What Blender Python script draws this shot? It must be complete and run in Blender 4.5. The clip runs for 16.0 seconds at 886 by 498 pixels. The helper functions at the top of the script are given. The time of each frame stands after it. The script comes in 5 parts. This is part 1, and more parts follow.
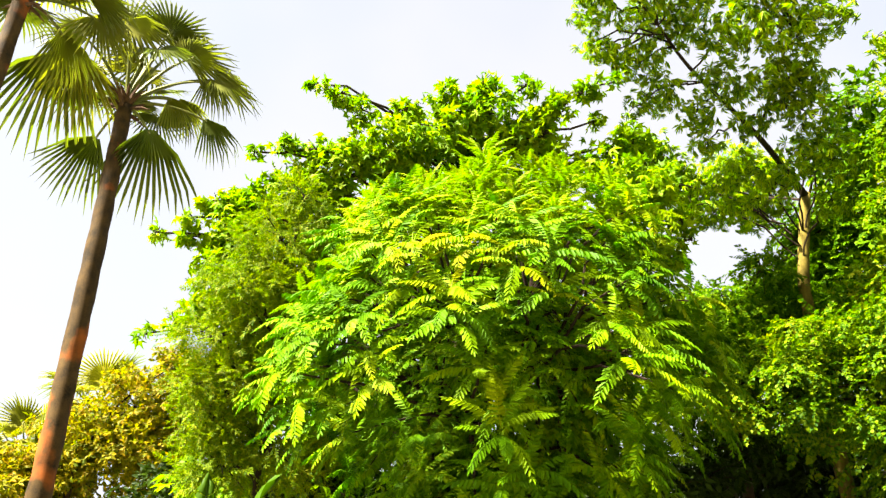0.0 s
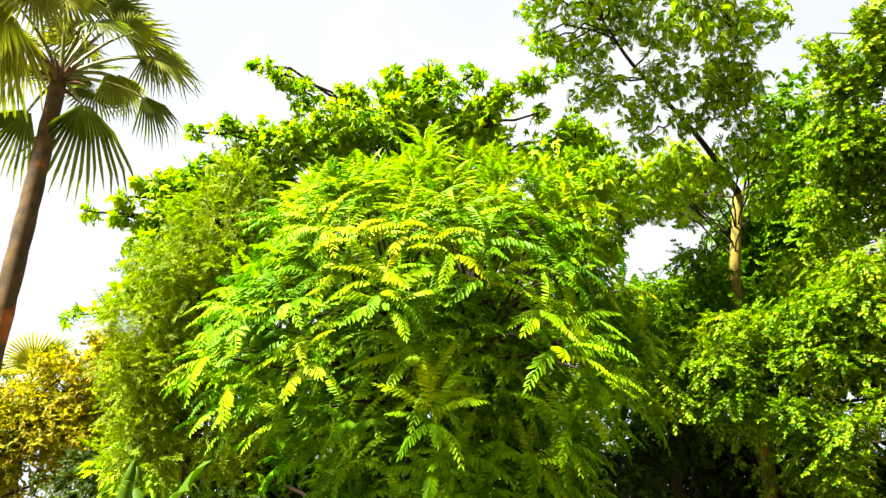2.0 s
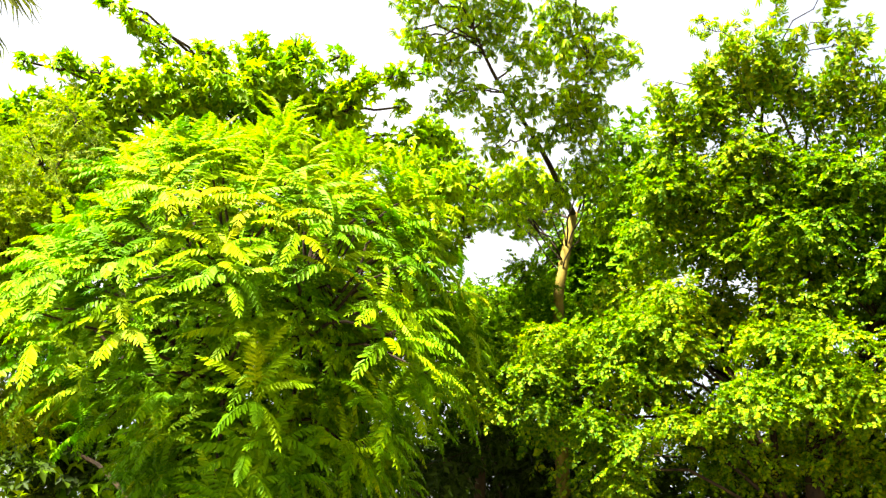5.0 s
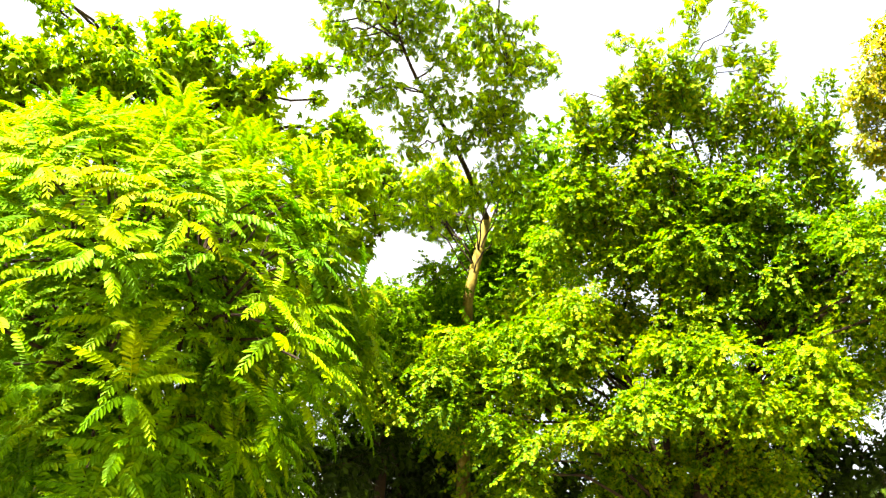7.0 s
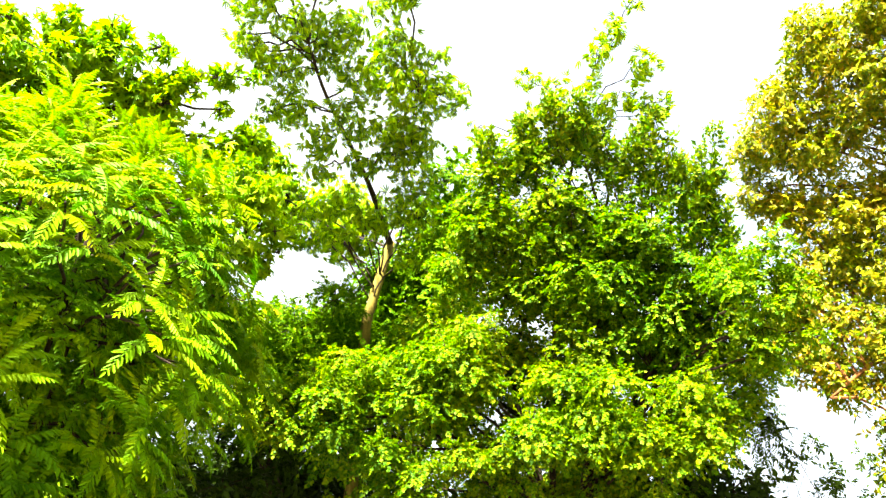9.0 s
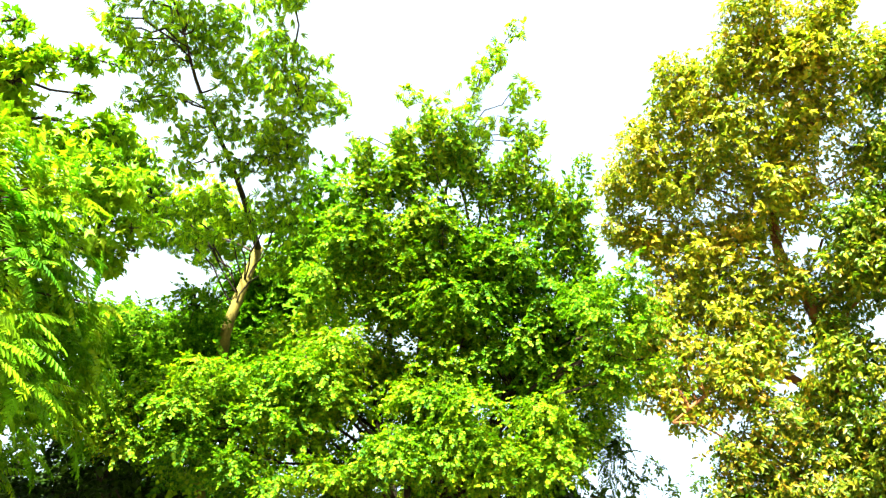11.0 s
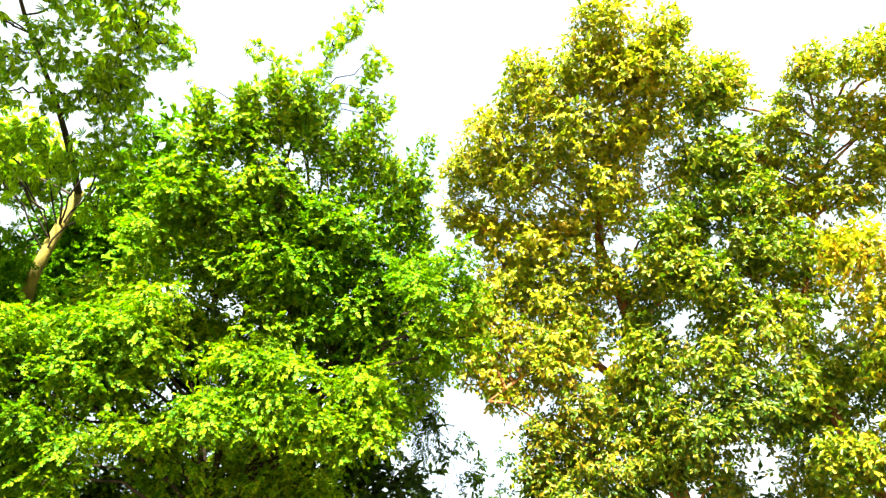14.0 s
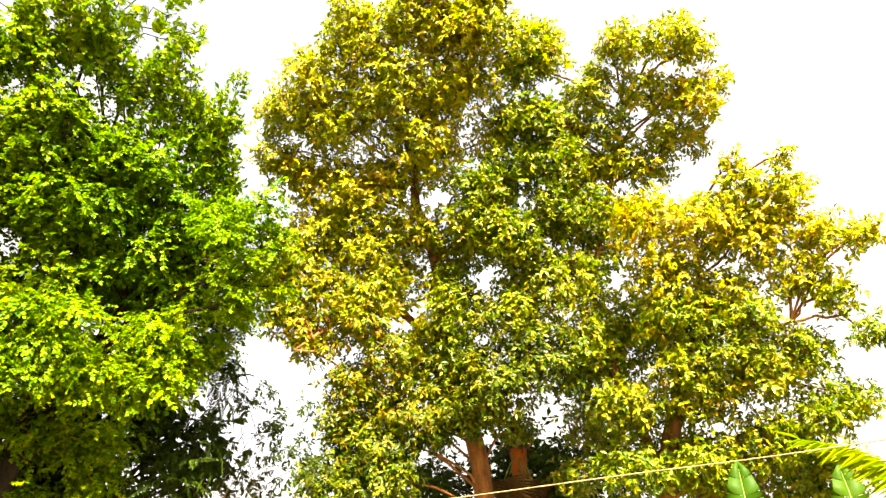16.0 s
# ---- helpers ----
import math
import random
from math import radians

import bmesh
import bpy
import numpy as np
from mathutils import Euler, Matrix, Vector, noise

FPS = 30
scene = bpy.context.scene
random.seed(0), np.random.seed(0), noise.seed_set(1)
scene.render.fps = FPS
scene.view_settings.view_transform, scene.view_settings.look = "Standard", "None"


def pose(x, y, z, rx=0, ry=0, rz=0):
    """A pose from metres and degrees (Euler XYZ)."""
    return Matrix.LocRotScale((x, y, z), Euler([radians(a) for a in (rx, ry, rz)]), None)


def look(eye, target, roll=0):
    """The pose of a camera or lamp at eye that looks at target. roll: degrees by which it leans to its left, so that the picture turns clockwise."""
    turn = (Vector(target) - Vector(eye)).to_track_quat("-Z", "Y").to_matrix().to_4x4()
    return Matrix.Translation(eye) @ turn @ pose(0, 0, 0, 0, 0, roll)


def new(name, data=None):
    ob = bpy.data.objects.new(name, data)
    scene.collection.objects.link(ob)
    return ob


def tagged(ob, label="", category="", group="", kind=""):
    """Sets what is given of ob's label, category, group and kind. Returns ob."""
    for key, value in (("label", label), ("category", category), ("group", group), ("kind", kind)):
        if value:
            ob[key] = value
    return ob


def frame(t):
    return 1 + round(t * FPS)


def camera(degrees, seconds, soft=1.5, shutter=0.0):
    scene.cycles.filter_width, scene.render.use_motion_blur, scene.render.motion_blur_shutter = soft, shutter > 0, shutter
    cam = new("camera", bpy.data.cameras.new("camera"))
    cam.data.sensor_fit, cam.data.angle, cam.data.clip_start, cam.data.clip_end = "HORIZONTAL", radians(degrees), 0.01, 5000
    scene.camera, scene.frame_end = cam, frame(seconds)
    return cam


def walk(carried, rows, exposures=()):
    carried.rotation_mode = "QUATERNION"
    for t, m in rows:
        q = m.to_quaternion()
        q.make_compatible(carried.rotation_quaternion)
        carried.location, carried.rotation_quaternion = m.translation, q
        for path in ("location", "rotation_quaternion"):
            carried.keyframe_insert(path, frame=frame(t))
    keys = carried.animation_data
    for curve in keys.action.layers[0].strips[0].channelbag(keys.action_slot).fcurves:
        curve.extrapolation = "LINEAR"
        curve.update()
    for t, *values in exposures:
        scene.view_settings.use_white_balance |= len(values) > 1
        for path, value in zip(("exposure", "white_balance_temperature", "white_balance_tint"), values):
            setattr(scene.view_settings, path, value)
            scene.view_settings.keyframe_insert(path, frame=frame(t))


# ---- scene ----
cam = camera(61.75, 16.0, soft=1.35)
PATH = [
    (0, (0.000, 0.000, 1.600), (0.000, 8.964, 6.032), 0.60),
    (0.5, (-0.003, 0.004, 1.601), (0.150, 8.987, 5.992), 0.57),
    (1, (0.027, 0.001, 1.624), (0.332, 9.009, 5.956), 0.45),
    (1.5, (0.067, 0.009, 1.624), (0.565, 9.015, 5.942), 0.37),
    (2, (0.063, 0.013, 1.593), (0.788, 9.011, 5.896), 0.00),
    (2.5, (0.061, 0.007, 1.583), (1.039, 8.992, 5.863), -0.19),
    (3, (0.086, 0.003, 1.598), (1.294, 8.982, 5.833), 0.15),
    (3.5, (0.108, -0.006, 1.617), (1.598, 8.941, 5.827), 0.99),
    (4, (0.091, 0.009, 1.606), (2.019, 8.859, 5.844), 1.80),
    (4.5, (0.029, -0.003, 1.584), (2.414, 8.731, 5.831), 1.80),
    (4.7, (0.018, -0.004, 1.579), (2.596, 8.682, 5.810), 1.89),
    (6.8, (0.143, 0.042, 1.631), (3.935, 8.286, 5.833), 2.18),
    (7, (0.169, 0.042, 1.605), (4.002, 8.235, 5.868), 2.02),
    (7.5, (0.248, 0.039, 1.524), (4.247, 8.078, 5.927), 2.24),
    (8, (0.271, 0.053, 1.490), (4.538, 7.906, 5.976), 1.78),
    (8.5, (0.268, 0.055, 1.522), (4.821, 7.696, 6.093), 2.03),
    (9, (0.286, 0.036, 1.513), (5.075, 7.458, 6.201), 1.87),
    (9.2, (0.291, 0.030, 1.502), (5.196, 7.334, 6.255), 1.67),
    (11.3, (0.396, 0.007, 1.593), (6.583, 6.187, 6.444), 0.44),
    (11.5, (0.405, 0.007, 1.596), (6.687, 6.077, 6.462), 0.34),
    (12, (0.429, 0.008, 1.588), (6.891, 5.813, 6.542), 1.14),
    (12.5, (0.435, 0.001, 1.552), (7.107, 5.500, 6.575), 0.99),
    (13, (0.442, -0.032, 1.514), (7.343, 5.178, 6.537), 0.50),
    (13.5, (0.455, -0.074, 1.492), (7.566, 4.957, 6.403), 0.29),
    (14, (0.497, -0.110, 1.484), (7.917, 4.757, 6.094), -0.00),
    (14.5, (0.532, -0.148, 1.494), (8.187, 4.589, 5.849), -0.70),
    (15, (0.567, -0.193, 1.533), (8.453, 4.336, 5.692), -1.02),
    (15.5, (0.606, -0.241, 1.572), (9.078, 3.326, 5.510), -3.32),
    (16, (0.638, -0.262, 1.582), (9.369, 2.678, 5.469), -3.14),
]
walk(cam, [(t, look(eye, target, roll)) for t, eye, target, roll in PATH],
     exposures=[(0, 3.2, 6950, 12), (4.5, 3.58, 7000, 12), (7, 3.92, 7250, 13), (8, 3.97, 7300, 13), (9, 3.96, 6850, 8), (11.5, 3.92, 5980, 1), (13.5, 3.9, 6050, 1.5), (14.5, 3.86, 6950, 10), (15, 3.78, 7400, 14), (15.5, 3.74, 7850, 19), (16, 3.68, 7900, 20)])

# ---- light ----
SUN_ELEVATION, SUN_AZIMUTH = 49.0, 236.0     # degrees; azimuth clockwise from +y
world = bpy.data.worlds.new("sky")
scene.world = world
world.use_nodes = True
wn, wl = world.node_tree.nodes, world.node_tree.links
wn.clear()
sky = wn.new("ShaderNodeTexSky")
sky.sky_type, sky.sun_disc = "NISHITA", False
sky.sun_elevation, sky.sun_rotation = radians(SUN_ELEVATION), radians(SUN_AZIMUTH)
sky.air_density, sky.dust_density, sky.ozone_density = 1.0, 4.0, 1.2
w_coord = wn.new("ShaderNodeTexCoord")
w_noise = wn.new("ShaderNodeTexNoise")
w_noise.inputs["Scale"].default_value, w_noise.inputs["Detail"].default_value = 1.6, 4
w_ramp = wn.new("ShaderNodeValToRGB")
w_ramp.color_ramp.elements[0].position, w_ramp.color_ramp.elements[1].position = 0.38, 0.62
w_mix = wn.new("ShaderNodeMixRGB")
w_mix.inputs["Color2"].default_value = (2.1, 2.17, 2.28, 1)
w_scale = wn.new("ShaderNodeMath")
w_scale.operation = "MULTIPLY_ADD"
w_scale.inputs[1].default_value, w_scale.inputs[2].default_value = 0.32, 0.56
w_bg = wn.new("ShaderNodeBackground")
w_bg.inputs["Strength"].default_value = 0.051
w_out = wn.new("ShaderNodeOutputWorld")
wl.new(w_coord.outputs["Generated"], w_noise.inputs["Vector"])
wl.new(w_noise.outputs["Fac"], w_ramp.inputs["Fac"])
wl.new(w_ramp.outputs["Color"], w_scale.inputs[0])
wl.new(w_scale.outputs[0], w_mix.inputs["Fac"])
wl.new(sky.outputs["Color"], w_mix.inputs["Color1"])
wl.new(w_mix.outputs["Color"], w_bg.inputs["Color"])
wl.new(w_bg.outputs["Background"], w_out.inputs["Surface"])

sun_data = bpy.data.lights.new("sun", "SUN")
sun_data.energy, sun_data.angle, sun_data.color = 5.0, radians(5.0), (1.0, 0.95, 0.86)
sun = new("sun", sun_data)
az, el = radians(SUN_AZIMUTH), radians(SUN_ELEVATION)
sun_way = Vector((math.sin(az) * math.cos(el), math.cos(az) * math.cos(el), math.sin(el)))
sun.matrix_world = look(sun_way * 60, (0, 0, 0))


# ---- materials ----
def material(name):
    m = bpy.data.materials.new(name)
    m.use_nodes = True
    n, l = m.node_tree.nodes, m.node_tree.links
    n.clear()
    out = n.new("ShaderNodeOutputMaterial")
    bsdf = n.new("ShaderNodeBsdfPrincipled")
    l.new(bsdf.outputs["BSDF"], out.inputs["Surface"])
    return m, n, l, bsdf, out


def leaf_material(name, shades, rough=0.45, through_light=0.4, patch=0.8, single=False, gloss=0.09, each=0.78, tint=(1.1, 1.27, 0.27)):
    """Leaves: shade by leaf, drifting slowly over the crown, and some light let through."""
    m, n, l, bsdf, out = material(name)
    pick = n.new("ShaderNodeObjectInfo") if single else n.new("ShaderNodeNewGeometry")
    coord = n.new("ShaderNodeTexCoord")
    geo = n.new("ShaderNodeNewGeometry")
    drift = n.new("ShaderNodeTexNoise")
    drift.inputs["Scale"].default_value, drift.inputs["Detail"].default_value = patch, 3
    l.new(geo.outputs["Position"], drift.inputs["Vector"])
    add = n.new("ShaderNodeMath")
    add.operation = "MULTIPLY_ADD"
    add.inputs[1].default_value = each
    l.new(pick.outputs["Random" if single else "Random Per Island"], add.inputs[0])
    spread = n.new("ShaderNodeMath")
    spread.operation = "MULTIPLY_ADD"
    spread.inputs[1].default_value, spread.inputs[2].default_value = 0.9 + (0.78 - each) * 1.4, -0.32 - (0.78 - each) * 0.2
    l.new(drift.outputs["Fac"], spread.inputs[0])
    l.new(spread.outputs[0], add.inputs[2])
    ramp = n.new("ShaderNodeValToRGB")
    while len(ramp.color_ramp.elements) < len(shades):
        ramp.color_ramp.elements.new(0.5)
    for i, (place, colour) in enumerate(shades):
        ramp.color_ramp.elements[i].position = place
        ramp.color_ramp.elements[i].color = (*colour, 1)
    l.new(add.outputs[0], ramp.inputs["Fac"])
    grain = n.new("ShaderNodeTexNoise")
    grain.inputs["Scale"].default_value, grain.inputs["Detail"].default_value = 60, 2
    l.new(coord.outputs["Object"], grain.inputs["Vector"])
    mott = n.new("ShaderNodeMixRGB")
    mott.blend_type = "MULTIPLY"
    mott.inputs["Fac"].default_value = 0.35
    l.new(ramp.outputs["Color"], mott.inputs["Color1"])
    g_ramp = n.new("ShaderNodeValToRGB")
    g_ramp.color_ramp.elements[0].position, g_ramp.color_ramp.elements[0].color = 0.3, (0.5, 0.55, 0.4, 1)
    g_ramp.color_ramp.elements[1].position = 0.7
    l.new(grain.outputs["Fac"], g_ramp.inputs["Fac"])
    l.new(g_ramp.outputs["Color"], mott.inputs["Color2"])
    l.new(mott.outputs["Color"], bsdf.inputs["Base Color"])
    bsdf.inputs["Roughness"].default_value = rough
    bsdf.inputs["Specular IOR Level"].default_value = gloss
    thin = n.new("ShaderNodeBsdfTranslucent")
    warm = n.new("ShaderNodeMixRGB")
    warm.blend_type = "MULTIPLY"
    warm.inputs["Fac"].default_value = 1.0
    warm.inputs["Color2"].default_value = (*tint, 1)
    l.new(mott.outputs["Color"], warm.inputs["Color1"])
    l.new(warm.outputs["Color"], thin.inputs["Color"])
    mix = n.new("ShaderNodeMixShader")
    mix.inputs["Fac"].default_value = through_light
    l.new(bsdf.outputs["BSDF"], mix.inputs[1])
    l.new(thin.outputs["BSDF"], mix.inputs[2])
    l.new(mix.outputs["Shader"], out.inputs["Surface"])
    return m


def rough_material(name, dark, light, scale=(6, 6, 2), rough=0.85, bump=0.5, fine=40, spot=None):
    """Bark, fibre and earth: two scales of variation with relief."""
    m, n, l, bsdf, out = material(name)
    geo = n.new("ShaderNodeNewGeometry")
    size = n.new("ShaderNodeMapping")
    size.inputs["Scale"].default_value = scale
    l.new(geo.outputs["Position"], size.inputs["Vector"])
    big = n.new("ShaderNodeTexNoise")
    big.inputs["Scale"].default_value, big.inputs["Detail"].default_value = 1.0, 5
    l.new(size.outputs["Vector"], big.inputs["Vector"])
    small = n.new("ShaderNodeTexNoise")
    small.inputs["Scale"].default_value, small.inputs["Detail"].default_value = fine, 3
    l.new(geo.outputs["Position"], small.inputs["Vector"])
    both = n.new("ShaderNodeMath")
    both.operation = "MULTIPLY_ADD"
    both.inputs[1].default_value = 0.4
    l.new(small.outputs["Fac"], both.inputs[0])
    l.new(big.outputs["Fac"], both.inputs[2])
    ramp = n.new("ShaderNodeValToRGB")
    ramp.color_ramp.elements[0].position, ramp.color_ramp.elements[0].color = 0.48, (*dark, 1)
    ramp.color_ramp.elements[1].position, ramp.color_ramp.elements[1].color = 0.9, (*light, 1)
    l.new(both.outputs[0], ramp.inputs["Fac"])
    l.new(ramp.outputs["Color"], bsdf.inputs["Base Color"])
    if spot:
        patches = n.new("ShaderNodeTexNoise")
        patches.inputs["Scale"].default_value, patches.inputs["Detail"].default_value = 0.9, 6
        l.new(geo.outputs["Position"], patches.inputs["Vector"])
        edge = n.new("ShaderNodeValToRGB")
        edge.color_ramp.elements[0].position, edge.color_ramp.elements[1].position = 0.56, 0.68
        l.new(patches.outputs["Fac"], edge.inputs["Fac"])
        over = n.new("ShaderNodeMixRGB")
        over.inputs["Color2"].default_value = (*spot, 1)
        l.new(edge.outputs["Color"], over.inputs["Fac"])
        l.new(ramp.outputs["Color"], over.inputs["Color1"])
        l.new(over.outputs["Color"], bsdf.inputs["Base Color"])
    bsdf.inputs["Roughness"].default_value = rough
    bsdf.inputs["Specular IOR Level"].default_value = 0.15
    b = n.new("ShaderNodeBump")
    b.inputs["Strength"].default_value, b.inputs["Distance"].default_value = bump, 0.02
    l.new(both.outputs[0], b.inputs["Height"])
    l.new(b.outputs["Normal"], bsdf.inputs["Normal"])
    return m


FROND_SHADES = [(0.15, (0.026, 0.085, 0.0005)), (0.5, (0.078, 0.18, 0.0008)), (0.8, (0.16, 0.245, 0.001)), (1.0, (0.25, 0.27, 0.0015))]
M_FROND = leaf_material("shrub_frond_leaf", FROND_SHADES, 0.5, 0.18, 1.2, single=True, each=0.45, gloss=0.04, tint=(0.6, 1.2, 0.2))
M_FROND_MASS = leaf_material("shrub_frond_mass_leaf", FROND_SHADES, 0.5, 0.18, 2.2, each=0.3, gloss=0.04, tint=(0.6, 1.2, 0.2))
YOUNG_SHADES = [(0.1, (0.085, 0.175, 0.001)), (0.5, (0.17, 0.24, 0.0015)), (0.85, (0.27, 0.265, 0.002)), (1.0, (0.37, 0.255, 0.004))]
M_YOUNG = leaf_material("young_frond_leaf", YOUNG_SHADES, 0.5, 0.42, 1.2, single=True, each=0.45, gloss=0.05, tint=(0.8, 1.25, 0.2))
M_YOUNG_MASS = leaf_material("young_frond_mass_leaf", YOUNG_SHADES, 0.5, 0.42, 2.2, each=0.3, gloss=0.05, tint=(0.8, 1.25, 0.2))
M_MAPLE = leaf_material("lobed_leaf", [(0.1, (0.06, 0.16, 0.001)), (0.5, (0.155, 0.285, 0.0015)), (1.0, (0.27, 0.35, 0.003))], 0.5, 0.5)
M_FEATHER = leaf_material("fine_leaf", [(0.1, (0.05, 0.115, 0.001)), (0.6, (0.135, 0.205, 0.0015)), (1.0, (0.23, 0.24, 0.002))], 0.55, 0.45)
M_OLIVE = leaf_material("yellowing_leaf", [(0.1, (0.08, 0.12, 0.002)), (0.45, (0.2, 0.195, 0.003)), (0.8, (0.32, 0.235, 0.004)), (1.0, (0.36, 0.19, 0.005))], 0.5, 0.5, 0.4)
M_CEIBA = leaf_material("fingered_leaf", [(0.1, (0.045, 0.115, 0.0008)), (0.5, (0.23, 0.37, 0.001)), (1.0, (0.5, 0.56, 0.002))], 0.42, 0.45, 0.7, gloss=0.1, tint=(0.95, 1.3, 0.2))
M_FERN = leaf_material("dark_frond_leaf", [(0.15, (0.028, 0.085, 0.0008)), (0.6, (0.075, 0.17, 0.0012)), (1.0, (0.14, 0.22, 0.002))], 0.6, 0.35, gloss=0.03)
M_RAIN = leaf_material("small_leaflet", [(0.1, (0.024, 0.085, 0.0005)), (0.45, (0.082, 0.178, 0.0006)), (0.8, (0.175, 0.245, 0.001)), (1.0, (0.26, 0.255, 0.002))], 0.55, 0.45, 0.6)
# leaf colour plus painted light: dark low in the crown, brighter and yellower above
M_FIG_SHADED = leaf_material("shaded_oval_leaf", [(0.05, (0.015, 0.045, 0.0015)), (0.4, (0.05, 0.088, 0.002)), (0.75, (0.135, 0.135, 0.003)), (1.0, (0.24, 0.135, 0.005))], 0.4, 0.38, 0.5, gloss=0.15, tint=(0.8, 1.25, 0.3))
M_FIG_HALF_LIT = leaf_material("half_lit_olive_oval_leaf", [(0.05, (0.035, 0.08, 0.002)), (0.4, (0.1, 0.155, 0.003)), (0.75, (0.24, 0.225, 0.005)), (1.0, (0.36, 0.19, 0.008))], 0.4, 0.44, 0.5, gloss=0.17, tint=(0.9, 1.25, 0.3))
M_FIG_SUNLIT = leaf_material("sunlit_golden_oval_leaf", [(0.05, (0.065, 0.115, 0.003)), (0.35, (0.185, 0.225, 0.004)), (0.7, (0.36, 0.3, 0.007)), (1.0, (0.48, 0.23, 0.01))], 0.4, 0.48, 0.6, gloss=0.17, tint=(0.95, 1.24, 0.3))
# dark leaf tone with shade put into its colour, for backing and gap foliage
M_SHADE_PAINTED = leaf_material("painted_shade_leaf", [(0.2, (0.009, 0.022, 0.0005)), (1.0, (0.032, 0.06, 0.001))], 0.55, 0.3)
M_PALM = leaf_material("fan_leaf", [(0.1, (0.08, 0.11, 0.012)), (0.6, (0.165, 0.175, 0.018)), (1.0, (0.28, 0.26, 0.028))], 0.42, 0.42, 0.5, single=True, gloss=0.3)
M_BANANA = leaf_material("banana_blade", [(0.2, (0.018, 0.055, 0.002)), (1.0, (0.045, 0.095, 0.003))], 0.5, 0.3, 1.5, single=True, gloss=0.06)
M_DRY = leaf_material("dry_leaf", [(0.2, (0.035, 0.018, 0.006)), (1.0, (0.12, 0.065, 0.02))], 0.8, 0.2, 1.5, single=True)
M_RIB = rough_material("leaf_rib", (0.05, 0.09, 0.01), (0.10, 0.14, 0.02), (9, 9, 9), 0.55, 0.2)
M_STALK = rough_material("stalk", (0.052, 0.0728, 0.0104), (0.1352, 0.1404, 0.026), (9, 9, 9), 0.55, 0.2)
M_BARK = rough_material("dark_brown_bark", (0.006, 0.004, 0.002), (0.032, 0.02, 0.009), (9, 9, 3))
M_PALM_BARK = rough_material("ringed_brown_bark", (0.012, 0.008, 0.002), (0.062, 0.036, 0.009), (5, 5, 4), spot=(0.30, 0.075, 0.008))
M_PALE_BARK = rough_material("pale_olive_bark", (0.05, 0.042, 0.005), (0.16, 0.12, 0.018), (8, 8, 3))
M_RED_BARK = rough_material("red_brown_bark", (0.055, 0.02, 0.006), (0.21, 0.085, 0.02), (8, 8, 3))
M_FIBRE = rough_material("brown_fibre", (0.026, 0.01456, 0.0078), (0.1144, 0.0624, 0.0312), (20, 20, 5))
M_CABLE = rough_material("pale_rope", (0.11, 0.075, 0.026), (0.24, 0.185, 0.08), (30, 30, 30), 0.7, 0.3)
# earth tone lifted so the ground throws light up under the leaves
M_GROUND = rough_material("bounce_light_earth", (0.065, 0.06, 0.03), (0.145, 0.13, 0.07), (0.364, 0.364, 0.364), 0.95, 0.6, 9)


# ---- makers ----
rng = np.random.default_rng(7)


def unit(v):
    v = np.asarray(v, float)
    return v / np.maximum(np.linalg.norm(v, axis=-1, keepdims=True), 1e-9)


def mesh_of(name, verts, faces, mat, soft_faces=False):
    me = bpy.data.meshes.new(name)
    me.from_pydata([tuple(v) for v in verts], [], faces)
    if soft_faces:
        me.polygons.foreach_set("use_smooth", [True] * len(me.polygons))
    me.materials.append(mat)
    return me


def part(name, me, parent, label=""):
    ob = new(name, me)
    ob.parent = parent
    if parent:
        ob.matrix_parent_inverse = parent.matrix_world.inverted()
    return tagged(ob, label) if label else ob


def thing(name, place, label, category, group="", kind=""):
    ob = new(name)
    ob.empty_display_size = 0.2
    ob.matrix_world = Matrix.Translation(place)
    return tagged(ob, label, category, group, kind)


def join(*shapes):
    verts, faces, k = [], [], 0
    for v, f in shapes:
        verts.append(np.asarray(v, float))
        faces += [tuple(i + k for i in q) for q in f]
        k += len(v)
    return np.concatenate(verts), faces


def tube(points, radii, sides=8, lumps=0.0, close=True):
    """A tapered tube along a line of points."""
    pts = np.asarray(points, float)
    rad = np.interp(np.linspace(0, 1, len(pts)), np.linspace(0, 1, len(radii)), radii)
    way = unit(np.gradient(pts, axis=0))
    ref = np.array([0.31, 0.95, 0.05]) if abs(way[0][2]) > 0.7 else np.array([0.0, 0.0, 1.0])
    verts = []
    for p, w, r in zip(pts, way, rad):
        a = unit(np.cross(w, ref))
        b = np.cross(w, a)
        ang = np.arange(sides) * 2 * np.pi / sides
        rr = r * (1 + lumps * (rng.random(sides) - 0.5))
        verts.append(p + (np.cos(ang) * rr)[:, None] * a + (np.sin(ang) * rr)[:, None] * b)
    n = len(pts)
    faces = [(i * sides + k, i * sides + (k + 1) % sides, (i + 1) * sides + (k + 1) % sides, (i + 1) * sides + k)
             for i in range(n - 1) for k in range(sides)]
    if close:
        faces += [tuple(range(sides))[::-1], tuple((n - 1) * sides + k for k in range(sides))]
    return np.concatenate(verts), faces


def bend(a, b, rise=0.0, steps=7, wander=0.0):
    """A curved line from a to b that bulges upward by rise."""
    a, b = np.asarray(a, float), np.asarray(b, float)
    s = np.linspace(0, 1, steps)[:, None]
    line = a + (b - a) * s
    line[:, 2] += rise * (4 * s[:, 0] * (1 - s[:, 0]))
    if wander:
        line[1:-1] += rng.normal(0, wander, (steps - 2, 3))
    return line


